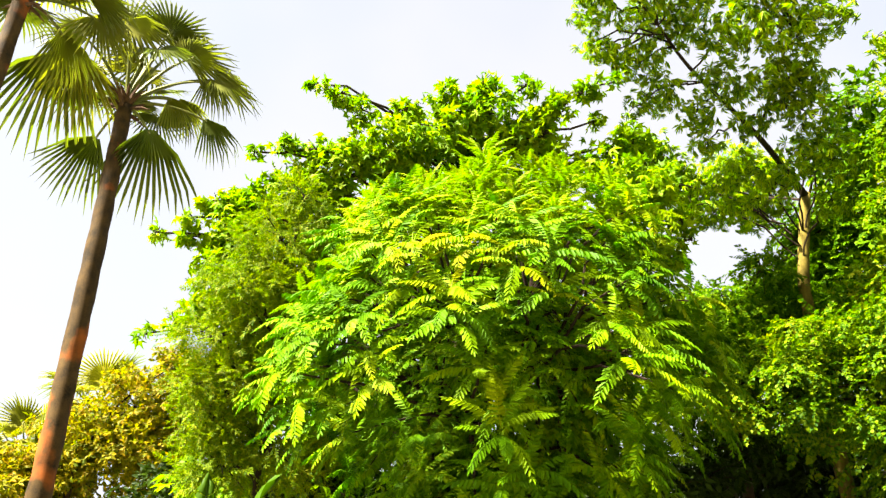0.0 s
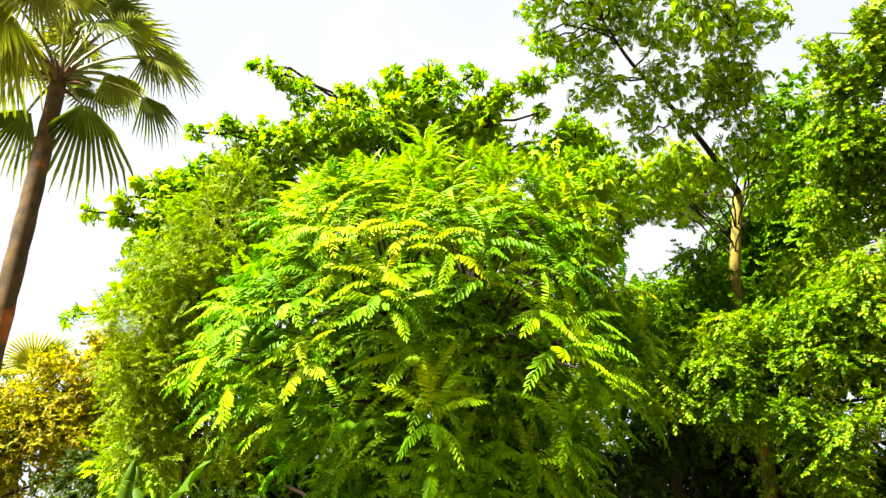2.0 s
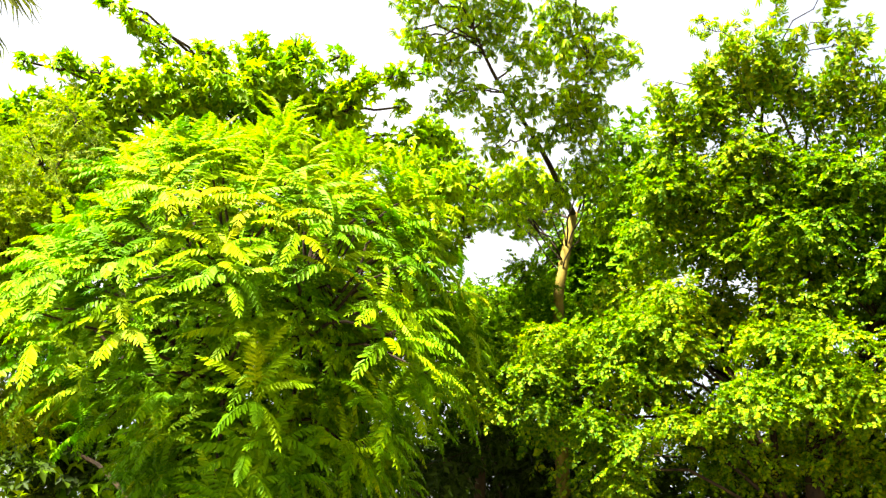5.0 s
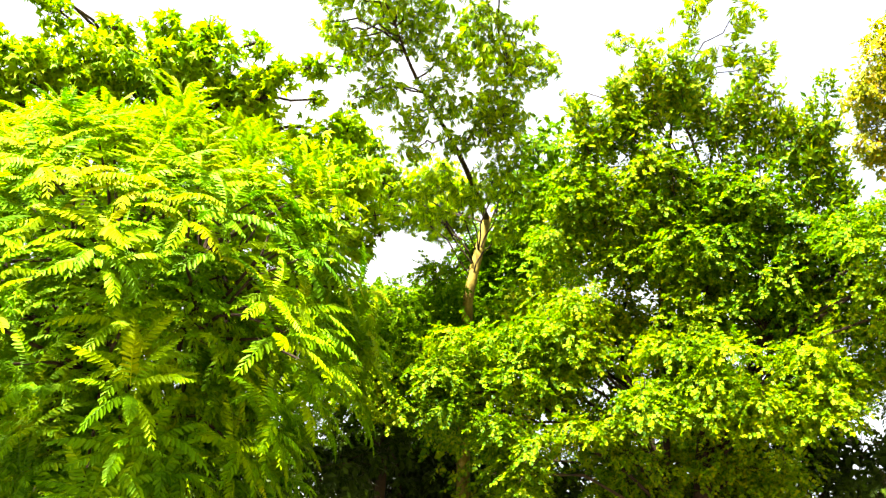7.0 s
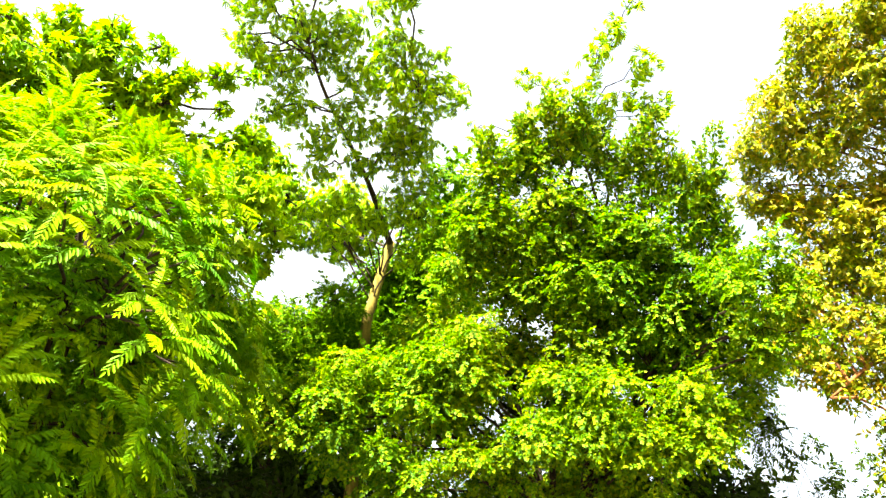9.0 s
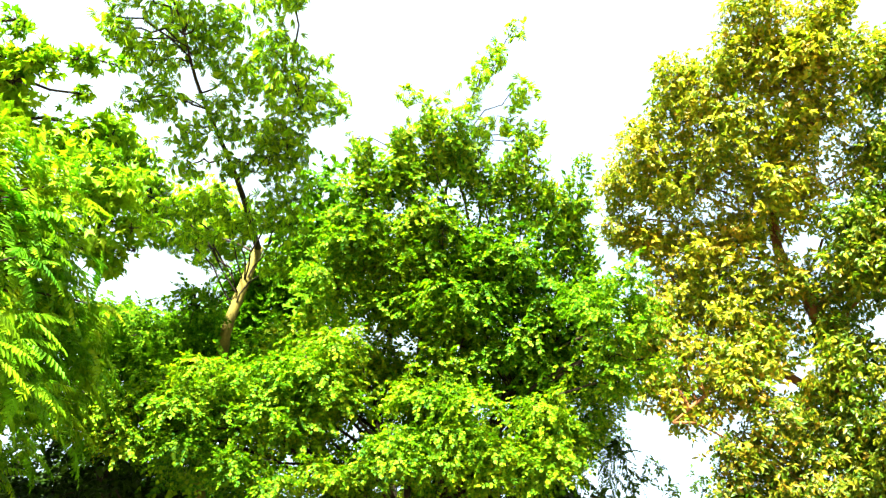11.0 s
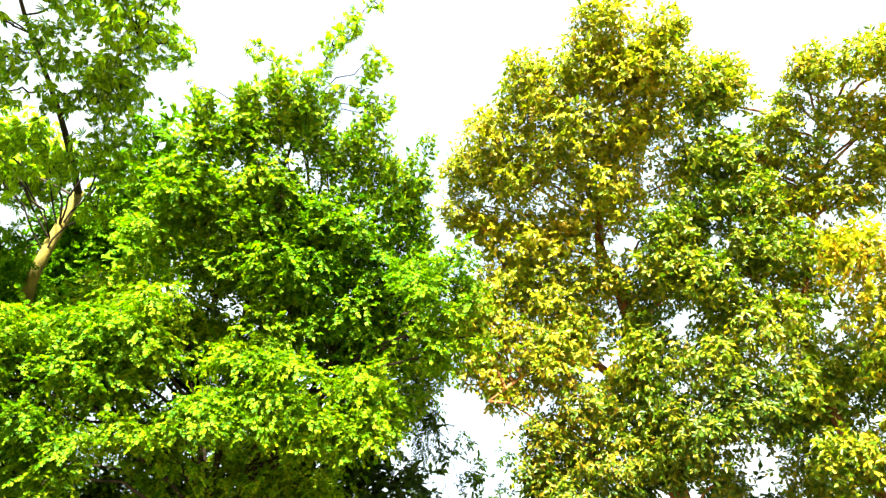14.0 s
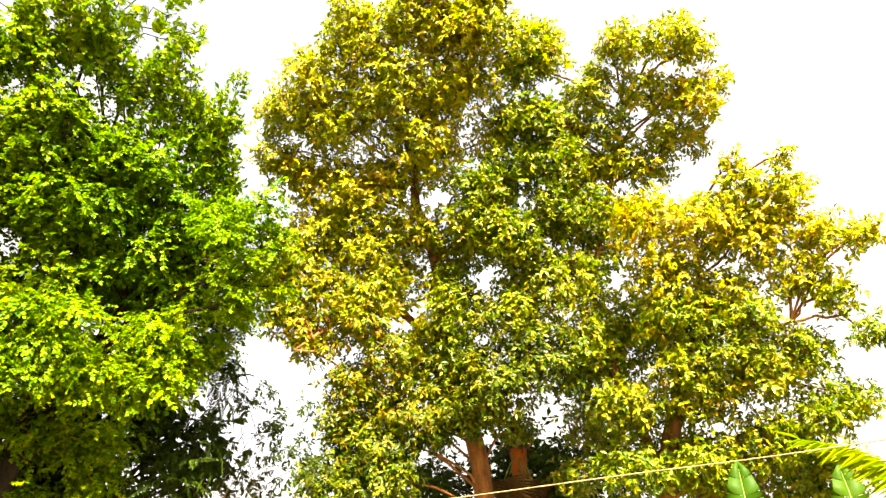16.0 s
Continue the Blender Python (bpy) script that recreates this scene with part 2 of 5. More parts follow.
def smooth(points, steps=6):
    """A smooth line through a few points."""
    p = np.asarray(points, float)
    q = np.concatenate([[2 * p[0] - p[1]], p, [2 * p[-1] - p[-2]]])
    out = []
    for i in range(1, len(q) - 2):
        for s in np.arange(steps) / steps:
            out.append(0.5 * (2 * q[i] + (q[i + 1] - q[i - 1]) * s + (2 * q[i - 1] - 5 * q[i] + 4 * q[i + 1] - q[i + 2]) * s ** 2
                              + (3 * q[i] - q[i - 1] - 3 * q[i + 1] + q[i + 2]) * s ** 3))
    return np.array(out + [p[-1]])


def oriented(pos, fwd, up):
    y = unit(fwd)
    x = unit(np.cross(y, up))
    z = np.cross(x, y)
    return x, y, z


def spread_mesh(name, shapes, pos, fwd, up, size, mat):
    """One mesh of many leaves: each place takes one of the leaf shapes, turned along fwd with its face towards up."""
    x, y, z = oriented(pos, fwd, up)
    pick = rng.integers(0, len(shapes), len(pos))
    verts, loops, sizes, k = [], [], [], 0
    for i, (v, f) in enumerate(shapes):
        m = np.where(pick == i)[0]
        if not len(m):
            continue
        v = np.asarray(v, float)
        w = (v[None, :, 0, None] * x[m, None] + v[None, :, 1, None] * y[m, None] + v[None, :, 2, None] * z[m, None])
        w = w * size[m, None, None] + pos[m, None]
        flat = np.concatenate([np.array(q) for q in f])
        each = np.array([len(q) for q in f])
        start = k + np.arange(len(m)) * len(v)
        verts.append(w.reshape(-1, 3))
        loops.append((flat[None] + start[:, None]).ravel())
        sizes.append(np.tile(each, len(m)))
        k += len(m) * len(v)
    verts, loops, sizes = np.concatenate(verts), np.concatenate(loops), np.concatenate(sizes)
    me = bpy.data.meshes.new(name)
    me.vertices.add(len(verts))
    me.vertices.foreach_set("co", verts.ravel().astype(np.float32))
    me.loops.add(len(loops))
    me.loops.foreach_set("vertex_index", loops.astype(np.int32))
    me.polygons.add(len(sizes))
    me.polygons.foreach_set("loop_start", np.concatenate([[0], np.cumsum(sizes)[:-1]]).astype(np.int32))
    me.update(calc_edges=True)
    me.materials.append(mat)
    return me


# ---- leaf shapes: base at the origin, along +y, face up, one unit long ----
def oval(width=0.36, sag=0.12, fold=0.05):
    h = width / 2
    v = [(0, 0, 0), (h, 0.36, fold), (h * 0.75, 0.7, fold * 0.5 - sag * 0.4), (0, 1, -sag),
         (-h * 0.75, 0.7, fold * 0.5 - sag * 0.4), (-h, 0.36, fold)]
    return np.array(v), [(0, 1, 2, 3), (0, 3, 4, 5)]


def oblong(width=0.3, sag=0.12, fold=0.05):
    """A leaflet with nearly even sides and a blunt tip."""
    h = width / 2
    v = [(0, 0, 0), (h, 0.2, fold), (h * 0.92, 0.74, fold * 0.5 - sag * 0.5), (0, 1, -sag),
         (-h * 0.92, 0.74, fold * 0.5 - sag * 0.5), (-h, 0.2, fold)]
    return np.array(v), [(0, 1, 2, 3), (0, 3, 4, 5)]


def kite(width=0.5, sag=0.1, fold=0.06):
    h = width / 2
    return np.array([(0, 0, 0), (h, 0.5, fold), (0, 1, -sag), (-h, 0.5, fold)]), [(0, 1, 2), (0, 2, 3)]


def placed(shape, at, turn=0.0, tip=0.0, size=1.0, twist=0.0):
    v, f = shape
    m = Euler((tip, twist, turn), "XYZ").to_matrix()
    return np.array([tuple(m @ Vector(tuple(p * size))) for p in np.asarray(v)]) + np.array(at), f


def ribbon(points, width):
    p = np.asarray(points, float)
    v = np.concatenate([p + (width / 2, 0, 0), p - (width / 2, 0, 0)])
    n = len(p)
    return v, [(i, i + 1, n + i + 1, n + i) for i in range(n - 1)]


def pinnate(pairs=13, leaflet=0.19, width=0.34, sag=0.25, droop=-0.35, sweep=1.05, taper=True, seed=0, blade=None):
    """A frond: a sagging stalk with leaflets in pairs."""
    r = random.Random(seed)
    blade = blade or oval
    line = [(0.02 * math.sin(5 * s + seed), s, 0.12 * math.sin(s * 2.2) - sag * s * s) for s in np.linspace(0, 1, 6)]
    shapes = [ribbon(line, 0.014)]
    for i in range(pairs):
        s = 0.12 + 0.86 * i / (pairs - 1)
        at = (0.02 * math.sin(5 * s + seed), s, 0.12 * math.sin(s * 2.2) - sag * s * s)
        k = leaflet * (math.sin(math.pi * (0.18 + 0.72 * (i + 0.5) / pairs)) ** 0.6 if taper else 1) * r.uniform(0.88, 1.1)
        for side in (-1, 1):
            ang = side * (sweep - 0.35 * s) + r.uniform(-0.1, 0.1)
            shapes.append(placed(blade(width, 0.16, 0.06), at, -ang, droop + r.uniform(-0.18, 0.18), k, r.uniform(-0.3, 0.3)))
    shapes.append(placed(oval(width), line[-1], 0, -0.5, leaflet * 0.7))
    return join(*shapes)


def palmate(fingers=7, width=0.26, droop=-0.6, fan=2.2, seed=0):
    """A leaf of fingers that hang from one point of a stalk."""
    r = random.Random(seed)
    shapes = [ribbon([(0, 0, 0), (0, 0.2, 0.03), (0, 0.42, 0.0)], 0.02)]
    for i in range(fingers):
        a = fan * (i / (fingers - 1) - 0.5) * 1.0
        shapes.append(placed(oval(width, 0.22, 0.06), (0, 0.42, 0), a, droop + r.uniform(-0.25, 0.2), 0.6 * (1 - 0.3 * abs(a) / fan) * r.uniform(0.9, 1.1)))
    return join(*shapes)


def lobed(droop=0.25, seed=0):
    """A broad leaf with five lobes on a short stalk."""
    r = random.Random(seed)
    tips = [(-2.1, 0.42), (-1.05, 0.6), (0, 0.72), (1.05, 0.6), (2.1, 0.42)]
    v = [(0, 0.25, 0)]
    for i, (a, k) in enumerate(tips):
        k *= r.uniform(0.9, 1.1)
        for da, q, z in ((-0.3, 0.55, 0.02), (0, 1.0, -droop * k), (0.3, 0.55, 0.02)):
            v.append((k * q * math.sin(a + da), 0.25 + k * q * math.cos(a + da), z - 0.3 * droop * q))
    f = []
    n = len(v) - 1
    for i in range(1, n):
        f.append((0, i + 1, i))
    st, sf = ribbon([(0, 0, 0.02), (0, 0.28, 0)], 0.02)
    return join((np.array(v), f), (st, sf))


def spray(pairs=5, leaflet=0.3, width=0.55, seed=0):
    """A twig with small rounded leaflets, loosely set."""
    r = random.Random(seed)
    shapes = [ribbon([(0, 0, 0), (0.03, 0.5, 0.02), (0, 1, -0.12)], 0.02)]
    for i in range(pairs):
        s = 0.15 + 0.8 * i / (pairs - 1)
        for side in (-1, 1):
            shapes.append(placed(kite(width, 0.1, 0.06), (0, s, -0.12 * s * s), side * (-1.0 + 0.3 * s) + r.uniform(-0.3, 0.3),
                                 r.uniform(-0.7, 0.3), leaflet * r.uniform(0.75, 1.15), r.uniform(-0.5, 0.5)))
    shapes.append(placed(kite(width), (0, 1, -0.12), 0, -0.3, leaflet))
    return join(*shapes)


def leaf_bunch(count=6, width=0.42, size=0.42, seed=0, blade=None):
    """A shoot end with a few oval leaves round it."""
    r = random.Random(seed)
    blade = blade or oval
    shapes = [ribbon([(0, 0, 0), (0.02, 0.4, 0.03), (0, 0.75, 0)], 0.02)]
    for i in range(count):
        s = 0.2 + 0.55 * i / count
        shapes.append(placed(blade(width, 0.14, 0.06), (0, s, 0.03), r.choice((-1, 1)) * r.uniform(0.2, 1.5),
                             r.uniform(-0.9, 0.35), size * r.uniform(0.75, 1.15), r.uniform(-0.6, 0.6)))
    return join(*shapes)


LIGHT_OVALS = [leaf_bunch(6, 0.46, 0.46, 10 + s, kite) for s in range(5)]
SPRAYS = [spray(5, 0.25, 0.72, s) for s in range(6)]
FINE_SPRAYS = [spray(8, 0.2, 0.34, 80 + s) for s in range(5)]
FINGERS = [palmate(7, 0.145, d, 3.2, s) for s, d in enumerate((-0.6, -0.95, -1.2, -0.75))]
LOBES = [lobed(d, s) for s, d in enumerate((0.15, 0.3, 0.45))]
FRONDS = [pinnate(13, 0.2, 0.31, sg, dr, 1.15, True, s, oblong) for s, (sg, dr) in enumerate(((0.15, -0.35), (0.3, -0.5), (0.45, -0.55), (0.1, -0.3), (0.25, -0.65), (0.35, -0.4)))]
LIGHT_FRONDS = [pinnate(12, 0.2, 0.42, sg, dr, 1.1, True, 40 + s, kite) for s, (sg, dr) in enumerate(((0.2, -0.35), (0.45, -0.5), (0.6, -0.55), (0.35, -0.7)))]


def crown_places(clumps, per, size, droop=0.35, out=0.7, shell=0.5, flat=0.85, pads=9, loose=0.25, upright=0.75):
    """Places for leaves or sprays: every bough is a handful of smaller pads, and leaves lie on and in those.
    per: how many on a bough of one metre radius."""
    pos, fwd, up, sz = [], [], [], []
    for x, y, z, r in clumps:
        n = max(int(per * r ** 2), 14)
        c = np.array([x, y, z])
        k = pads if r > 0.2 else 3
        pad_d = unit(rng.normal(0, 1, (k, 3)))
        pad_c = c + pad_d * r * rng.uniform(0.45, 0.72, (k, 1)) * (1, 1, flat)
        pad_r = r * rng.uniform(0.36, 0.52, k)
        own = rng.integers(0, k, n)
        d = unit(rng.normal(0, 1, (n, 3)) + (0, 0, 0.3))
        depth = shell + (1.1 - shell) * rng.random(n) ** 0.7
        p = pad_c[own] + d * (pad_r[own] * depth)[:, None] * (1.15, 1.15, flat * 0.72)
        free = rng.random(n) < loose
        p[free] = c + d[free] * (r * rng.random(free.sum()) ** 0.4)[:, None] * (1.1, 1.1, flat)
        way = unit(d * 0.6 + pad_d[own] * 0.6)
        pos.append(p)
        fwd.append(unit(way * out + rng.normal(0, 0.42, (n, 3)) - (0, 0, droop)))
        up.append(unit(np.array([0, 0, upright]) + way * 0.85 + rng.normal(0, 0.3, (n, 3))))
        sz.append(size * rng.uniform(0.65, 1.2, n))
    return np.concatenate(pos), np.concatenate(fwd), np.concatenate(up), np.concatenate(sz)


def dome_places(clumps, per, size, tall=0.7, pads=6, under=0.16):
    """Places for sprays on layered pads: every bough carries a few low domes whose edges droop."""
    pos, fwd, up, sz = [], [], [], []
    for x, y, z, r in clumps:
        n = max(int(per * r ** 2), 14)
        c = np.array([x, y, z])
        k = pads if r > 0.2 else 2
        mid = c + rng.normal(0, 1, (k, 3)) * r * (0.42, 0.42, 0.4)
        wide = r * rng.uniform(0.45, 0.7, k)
        lean = rng.normal(0, 0.22, (k, 2))
        own = rng.integers(0, k, n)
        a, rho = rng.random(n) * 2 * np.pi, rng.random(n) ** 0.6
        flat_way = np.stack([np.cos(a), np.sin(a), np.zeros(n)], 1)
        w = wide[own]
        h = tall * w * (1 - rho ** 2.2) + rng.normal(0, 0.04, n) * w
        p = mid[own] + flat_way * (rho * w)[:, None]
        p[:, 2] += h - 0.3 * w + (flat_way[:, :2] * lean[own]).sum(1) * rho * w
        low = rng.random(n) < under
        p[low] = c + rng.normal(0, 0.42, (low.sum(), 3)) * r * (1, 1, 0.7)
        slope = (0.25 + 1.1 * rho ** 1.4)[:, None]
        pos.append(p)
        fwd.append(unit(flat_way - slope * (0, 0, 0.6) + rng.normal(0, 0.5, (n, 3))))
        up.append(unit(np.array([0, 0, 1.0]) + flat_way * slope + rng.normal(0, 0.25, (n, 3))))
        sz.append(size * rng.uniform(0.65, 1.2, n))
    return np.concatenate(pos), np.concatenate(fwd), np.concatenate(up), np.concatenate(sz)


def branch_to(trunk, target, r0, r1, rise=0.15):
    """A bough from the trunk, leaving it below the target."""
    t = np.asarray(target, float)
    gap = np.linalg.norm(trunk - t, axis=1)
    i = int(np.argmin(gap + 1.5 * np.maximum(0, trunk[:, 2] - (t[2] - 0.35 * gap))))
    line = bend(trunk[i], t, rise * np.linalg.norm(t - trunk[i]), 7, 0.03)
    return tube(line, [r0, r1 * 1.6, r1], 6)


def tree(name, base_line, trunk_radii, crowns, label, category, bark, boughs=None, group="", sides=10, extra=(), bough_r=0.022, limb_bark=None):
    """A tree: its trunk along base_line, limbs, a bough to each clump, and its crowns of leaves.
    crowns: (clumps, leaf shapes, how many, size, droop, out, shell, material)."""
    limb_bark = limb_bark or bark
    line = smooth(base_line, 6)
    t = thing(name, tuple(line[0]), label, category, group)
    part("trunk", mesh_of("trunk", *tube(line, trunk_radii, sides, 0.12), bark, True), t)
    for pts, radii in extra:
        part("limb", mesh_of("limb", *tube(smooth(pts, 5), radii, 8, 0.1), limb_bark, True), t)
    ways = np.concatenate([line] + [smooth(p, 5) for p, _ in extra])
    for clumps, shapes, per, size, droop, out, shell, mat, *form in crowns:
        if form and form[0] == "dome":
            pos, fwd, up, sz = dome_places(clumps, per, size, *form[1:])
        else:
            pos, fwd, up, sz = crown_places(clumps, per, size, droop, out, shell, *form)
        crown = part("crown", spread_mesh("crown", shapes, pos, fwd, up, sz, mat), t)
        for c in clumps if boughs is None else clumps[:boughs]:
            tgt = np.array(c[:3])
            shapes_b = [branch_to(ways, tgt, bough_r * (0.6 + c[3]), min(0.012, bough_r * 0.6))]
            for k in range(5):
                d = unit(rng.normal(0, 1, 3) + (0, 0, 0.4))
                shapes_b.append(tube(bend(tgt - d * 0.1 * c[3], tgt + d * c[3] * 0.85, 0.05 * c[3], 4), [min(0.011, bough_r * 0.5), 0.003], 4))
            part("bough", mesh_of("bough", *join(*shapes_b), limb_bark), t)
    return t


def plume_places(lines, count, size):
    """Sprays all round upright wands, pointing up and out."""
    pos, fwd, up = [], [], []
    for a, b in lines:
        k = rng.random(count)
        a, b = np.array(a), np.array(b)
        d = unit(rng.normal(0, 1, (count, 3)) * (1, 1, 0.2))
        p = a + (b - a) * k[:, None] + d * (0.03 + 0.07 * (1 - k))[:, None]
        p[:, 0] += 0.06 * np.sin(6 * k)
        pos.append(p)
        fwd.append(unit(d * 0.55 + (0, 0, 0.6) + rng.normal(0, 0.3, (count, 3))))
        up.append(unit(d + (0, 0, 0.4) + rng.normal(0, 0.25, (count, 3))))
    pos = np.concatenate(pos)
    return pos, np.concatenate(fwd), np.concatenate(up), size * rng.uniform(0.7, 1.2, len(pos))


def fan_leaf(blade=0.85, petiole=1.0, hang=0.3, segments=30, spread_angle=5.2, droop=0.35, seed=0):
    """A fan palm's leaf: a stalk and a pleated blade that splits into hanging tips."""
    r = random.Random(seed)
    stalk = tube([(0, 0, 0), (0, petiole * 0.5, 0.03), (0, petiole, 0)], [0.035, 0.022, 0.016], 5)
    v, f = [], []
    for i in range(segments):
        a0, a1 = (spread_angle * ((i + k) / segments - 0.5) for k in (0.0, 1.0))
        am = (a0 + a1) / 2
        long = blade * (0.72 + 0.28 * math.cos(am * 0.55)) * r.uniform(0.92, 1.06)
        split = 0.44
        k = len(v)
        for a, q, z in ((a0, 0.06, 0.0), (a1, 0.06, 0.0), (a0, split, 0.012), (am, split, -0.055), (a1, split, 0.012), (am, 0.8, 0), (am, 1.0, 0)):
            wide = 1.0
            cup = -droop * q * q * 0.5 - (droop * 1.1 * (q - split) ** 2 * 4 if q > split else 0) * r.uniform(0.6, 1.4)
            v.append((long * q * math.sin(a) * wide, long * q * math.cos(a), z + long * cup + 0.10 * abs(a) * q * long))
        # two narrow shoulders keep the tip a tapering strip
        m = len(v)
        for a in (am - 0.24 * (a1 - a0), am + 0.24 * (a1 - a0)):
            p = v[k + 5]
            v.append((long * 0.78 * math.sin(a), long * 0.78 * math.cos(a), p[2] + 0.008))
        f += [(k, k + 3, k + 2), (k, k + 1, k + 3), (k + 1, k + 4, k + 3), (k + 2, k + 3, k + 5, m), (k + 3, k + 4, m + 1, k + 5), (m, k + 5, k + 6), (k + 5, m + 1, k + 6)]
    turn = Euler((-hang, 0, 0)).to_matrix()
    v = [tuple(turn @ Vector(p) + Vector((0, petiole, 0))) for p in v]
    return stalk, (np.array(v), f)


def turned(fwd, up, place, size=1.0):
    x, y, z = oriented(np.zeros(3), np.asarray(fwd, float), np.asarray(up, float))
    m = Matrix(((x[0], y[0], z[0], 0), (x[1], y[1], z[1], 0), (x[2], y[2], z[2], 0), (0, 0, 0, 1)))
    return Matrix.Translation(tuple(place)) @ m @ Matrix.Scale(size, 4)


FANS = []
for s, (hang, droop) in enumerate(((0.1, 0.12), (0.4, 0.2), (0.85, 0.25), (1.3, 0.2), (0.25, 0.3))):
    stalk, blade = fan_leaf(0.95, 1.05, hang, 30, (4.2, 3.9, 3.5, 3.2, 4.0)[s], droop, s)
    FANS.append((mesh_of("petiole", *stalk, M_STALK), mesh_of("blade", *blade, M_PALM), mesh_of("dry_blade", *blade, M_DRY)))


def fan_palm(name, line, radii, leaves, label, group="", size=1.0, dry=0, lowest=-55, seed=1, turn=0.0, placed_leaves=()):
    r = random.Random(seed)
    pts = smooth(line, 14)
    t = thing(name, tuple(pts[0]), label, "palm tree", group)
    v, f = tube(pts, radii, 14, 0.05)
    rows_of = len(pts)
    v = v.reshape(rows_of, 14, 3)
    mid = v.mean(axis=1, keepdims=True)
    ring = 1 + 0.05 * np.sin(np.arange(rows_of) * 2.1)[:, None, None]
    v = (mid + (v - mid) * ring).reshape(-1, 3)
    part("trunk", mesh_of("trunk", v, f, M_PALM_BARK, True), t)
    top = pts[-1]
    for k in range(16):
        a, e = k * 2.4, r.uniform(-0.5, 0.9)
        d = np.array([math.cos(a) * math.cos(e), math.sin(a) * math.cos(e), math.sin(e)])
        part("leaf_base", mesh_of("leaf_base", *tube(bend(top - (0, 0, r.uniform(0, 0.25)), top + d * 0.45 * size, 0.06, 4), [0.06 * size, 0.035 * size, 0.01], 5), M_FIBRE), t, "brown fibrous leaf base" if k == 0 else "")
    for k in range(leaves):
        s = (k + 0.5) / leaves
        e = radians(80 + (lowest - 80) * s ** 0.8) + r.uniform(-0.15, 0.15)
        a = turn + k * 2.39996 + r.uniform(-0.2, 0.2)
        d = np.array([math.cos(a) * math.cos(e), math.sin(a) * math.cos(e), math.sin(e)])
        up = np.array([-math.cos(a) * math.sin(e), -math.sin(a) * math.sin(e), math.cos(e)]) + np.array([r.uniform(-0.3, 0.3), r.uniform(-0.3, 0.3), 0])
        if k < len(placed_leaves):
            a, e = radians(placed_leaves[k][0]), radians(placed_leaves[k][1])
            d = np.array([math.cos(a) * math.cos(e), math.sin(a) * math.cos(e), math.sin(e)])
            up = np.array([-math.cos(a) * math.sin(e), -math.sin(a) * math.sin(e), math.cos(e)])
        kind = placed_leaves[k][2] if k < len(placed_leaves) else 0 if e > 0.9 else r.choice((1, 4)) if e > 0.2 else r.choice((1, 2)) if e > -0.4 else r.choice((2, 3))
        old = k >= leaves - dry
        m = turned(d, up, top + d * 0.1, size * (placed_leaves[k][3] if k < len(placed_leaves) else r.uniform(0.85, 1.1)))
        fr = part("frond", FANS[kind][2 if old else 1], t, "dry brown hanging fan leaf" if old and k == leaves - 1 else "")
        fr.matrix_world = m
        pe = part("petiole", FANS[kind][0], fr)
        pe.matrix_parent_inverse = Matrix()
    return t


FAN_BLADES = [mesh_of("frond", *fan_leaf(1.0, 0.0, 0.0, seg, wide, dr, 20 + k)[1], M_PALM)
              for k, (seg, wide, dr) in enumerate(((34, 4.6, 0.12), (28, 3.4, 0.22), (16, 1.5, 0.25), (34, 5.2, 0.2)))]


def aimed_leaves(palm, top, right, toward, leaves):
    """Fan leaves set one by one: the end of the stalk (right, up, toward), the way of the blade, its radius, its form and how far it faces up."""
    axes = np.array([right, (0, 0, 1), toward], float)
    for end, way, radius, form, face in leaves:
        tip = np.array(top) + np.array(end) @ axes
        d = unit(np.array(way) @ axes)
        up = np.array([0, face, 1.0]) @ axes
        fr = part("frond", FAN_BLADES[form], palm)
        fr.matrix_world = turned(d, up, tip, radius)
        line = bend(np.array(top), tip + d * 0.12 * radius, 0.12 * np.linalg.norm(tip - np.array(top)), 7)
        stalk = part("petiole", mesh_of("petiole", *tube(line, [0.05, 0.032, 0.022], 6), M_STALK), palm)
        stalk.parent = fr
        stalk.matrix_parent_inverse = fr.matrix_world.inverted()


def banana_leaf(length=1.5, width=0.42, tears=7, sag=0.35, seed=0):
    """A broad blade on a thick midrib, torn from the edge in places."""
    r = random.Random(seed)
    n = 22
    line = np.array([(0, s * length, 0.25 * length * s - sag * length * s * s) for s in np.linspace(0, 1, n)])
    rib = tube(line, [0.022, 0.012, 0.003], 5)
    cuts = {r.randrange(3, n - 3) for _ in range(tears)}
    v, f = [], []
    for side in (-1, 1):
        prev = None
        for i in range(n):
            s = i / (n - 1)
            w = width / 2 * math.sin(math.pi * min(1, 0.12 + 0.9 * s)) ** 0.55
            wave = 0.02 * math.sin(i * 1.7 + side)
            k = len(v)
            v += [tuple(line[i]), tuple(line[i] + (side * w * 0.5, 0, 0.05 + wave * 0.5)), tuple(line[i] + (side * w, 0.03, 0.02 + wave))]
            if prev is not None:
                f += [(prev, k, k + 1, prev + 1), (prev + 1, k + 1, k + 2, prev + 2)]
            if i in cuts:
                k2 = len(v)
                v += [tuple(line[i]), tuple(line[i] + (side * w * 0.5, 0.012, 0.03)), tuple(line[i] + (side * w, 0.06, -0.05))]
                k = k2
            prev = k
    return rib, (np.array(v), f)


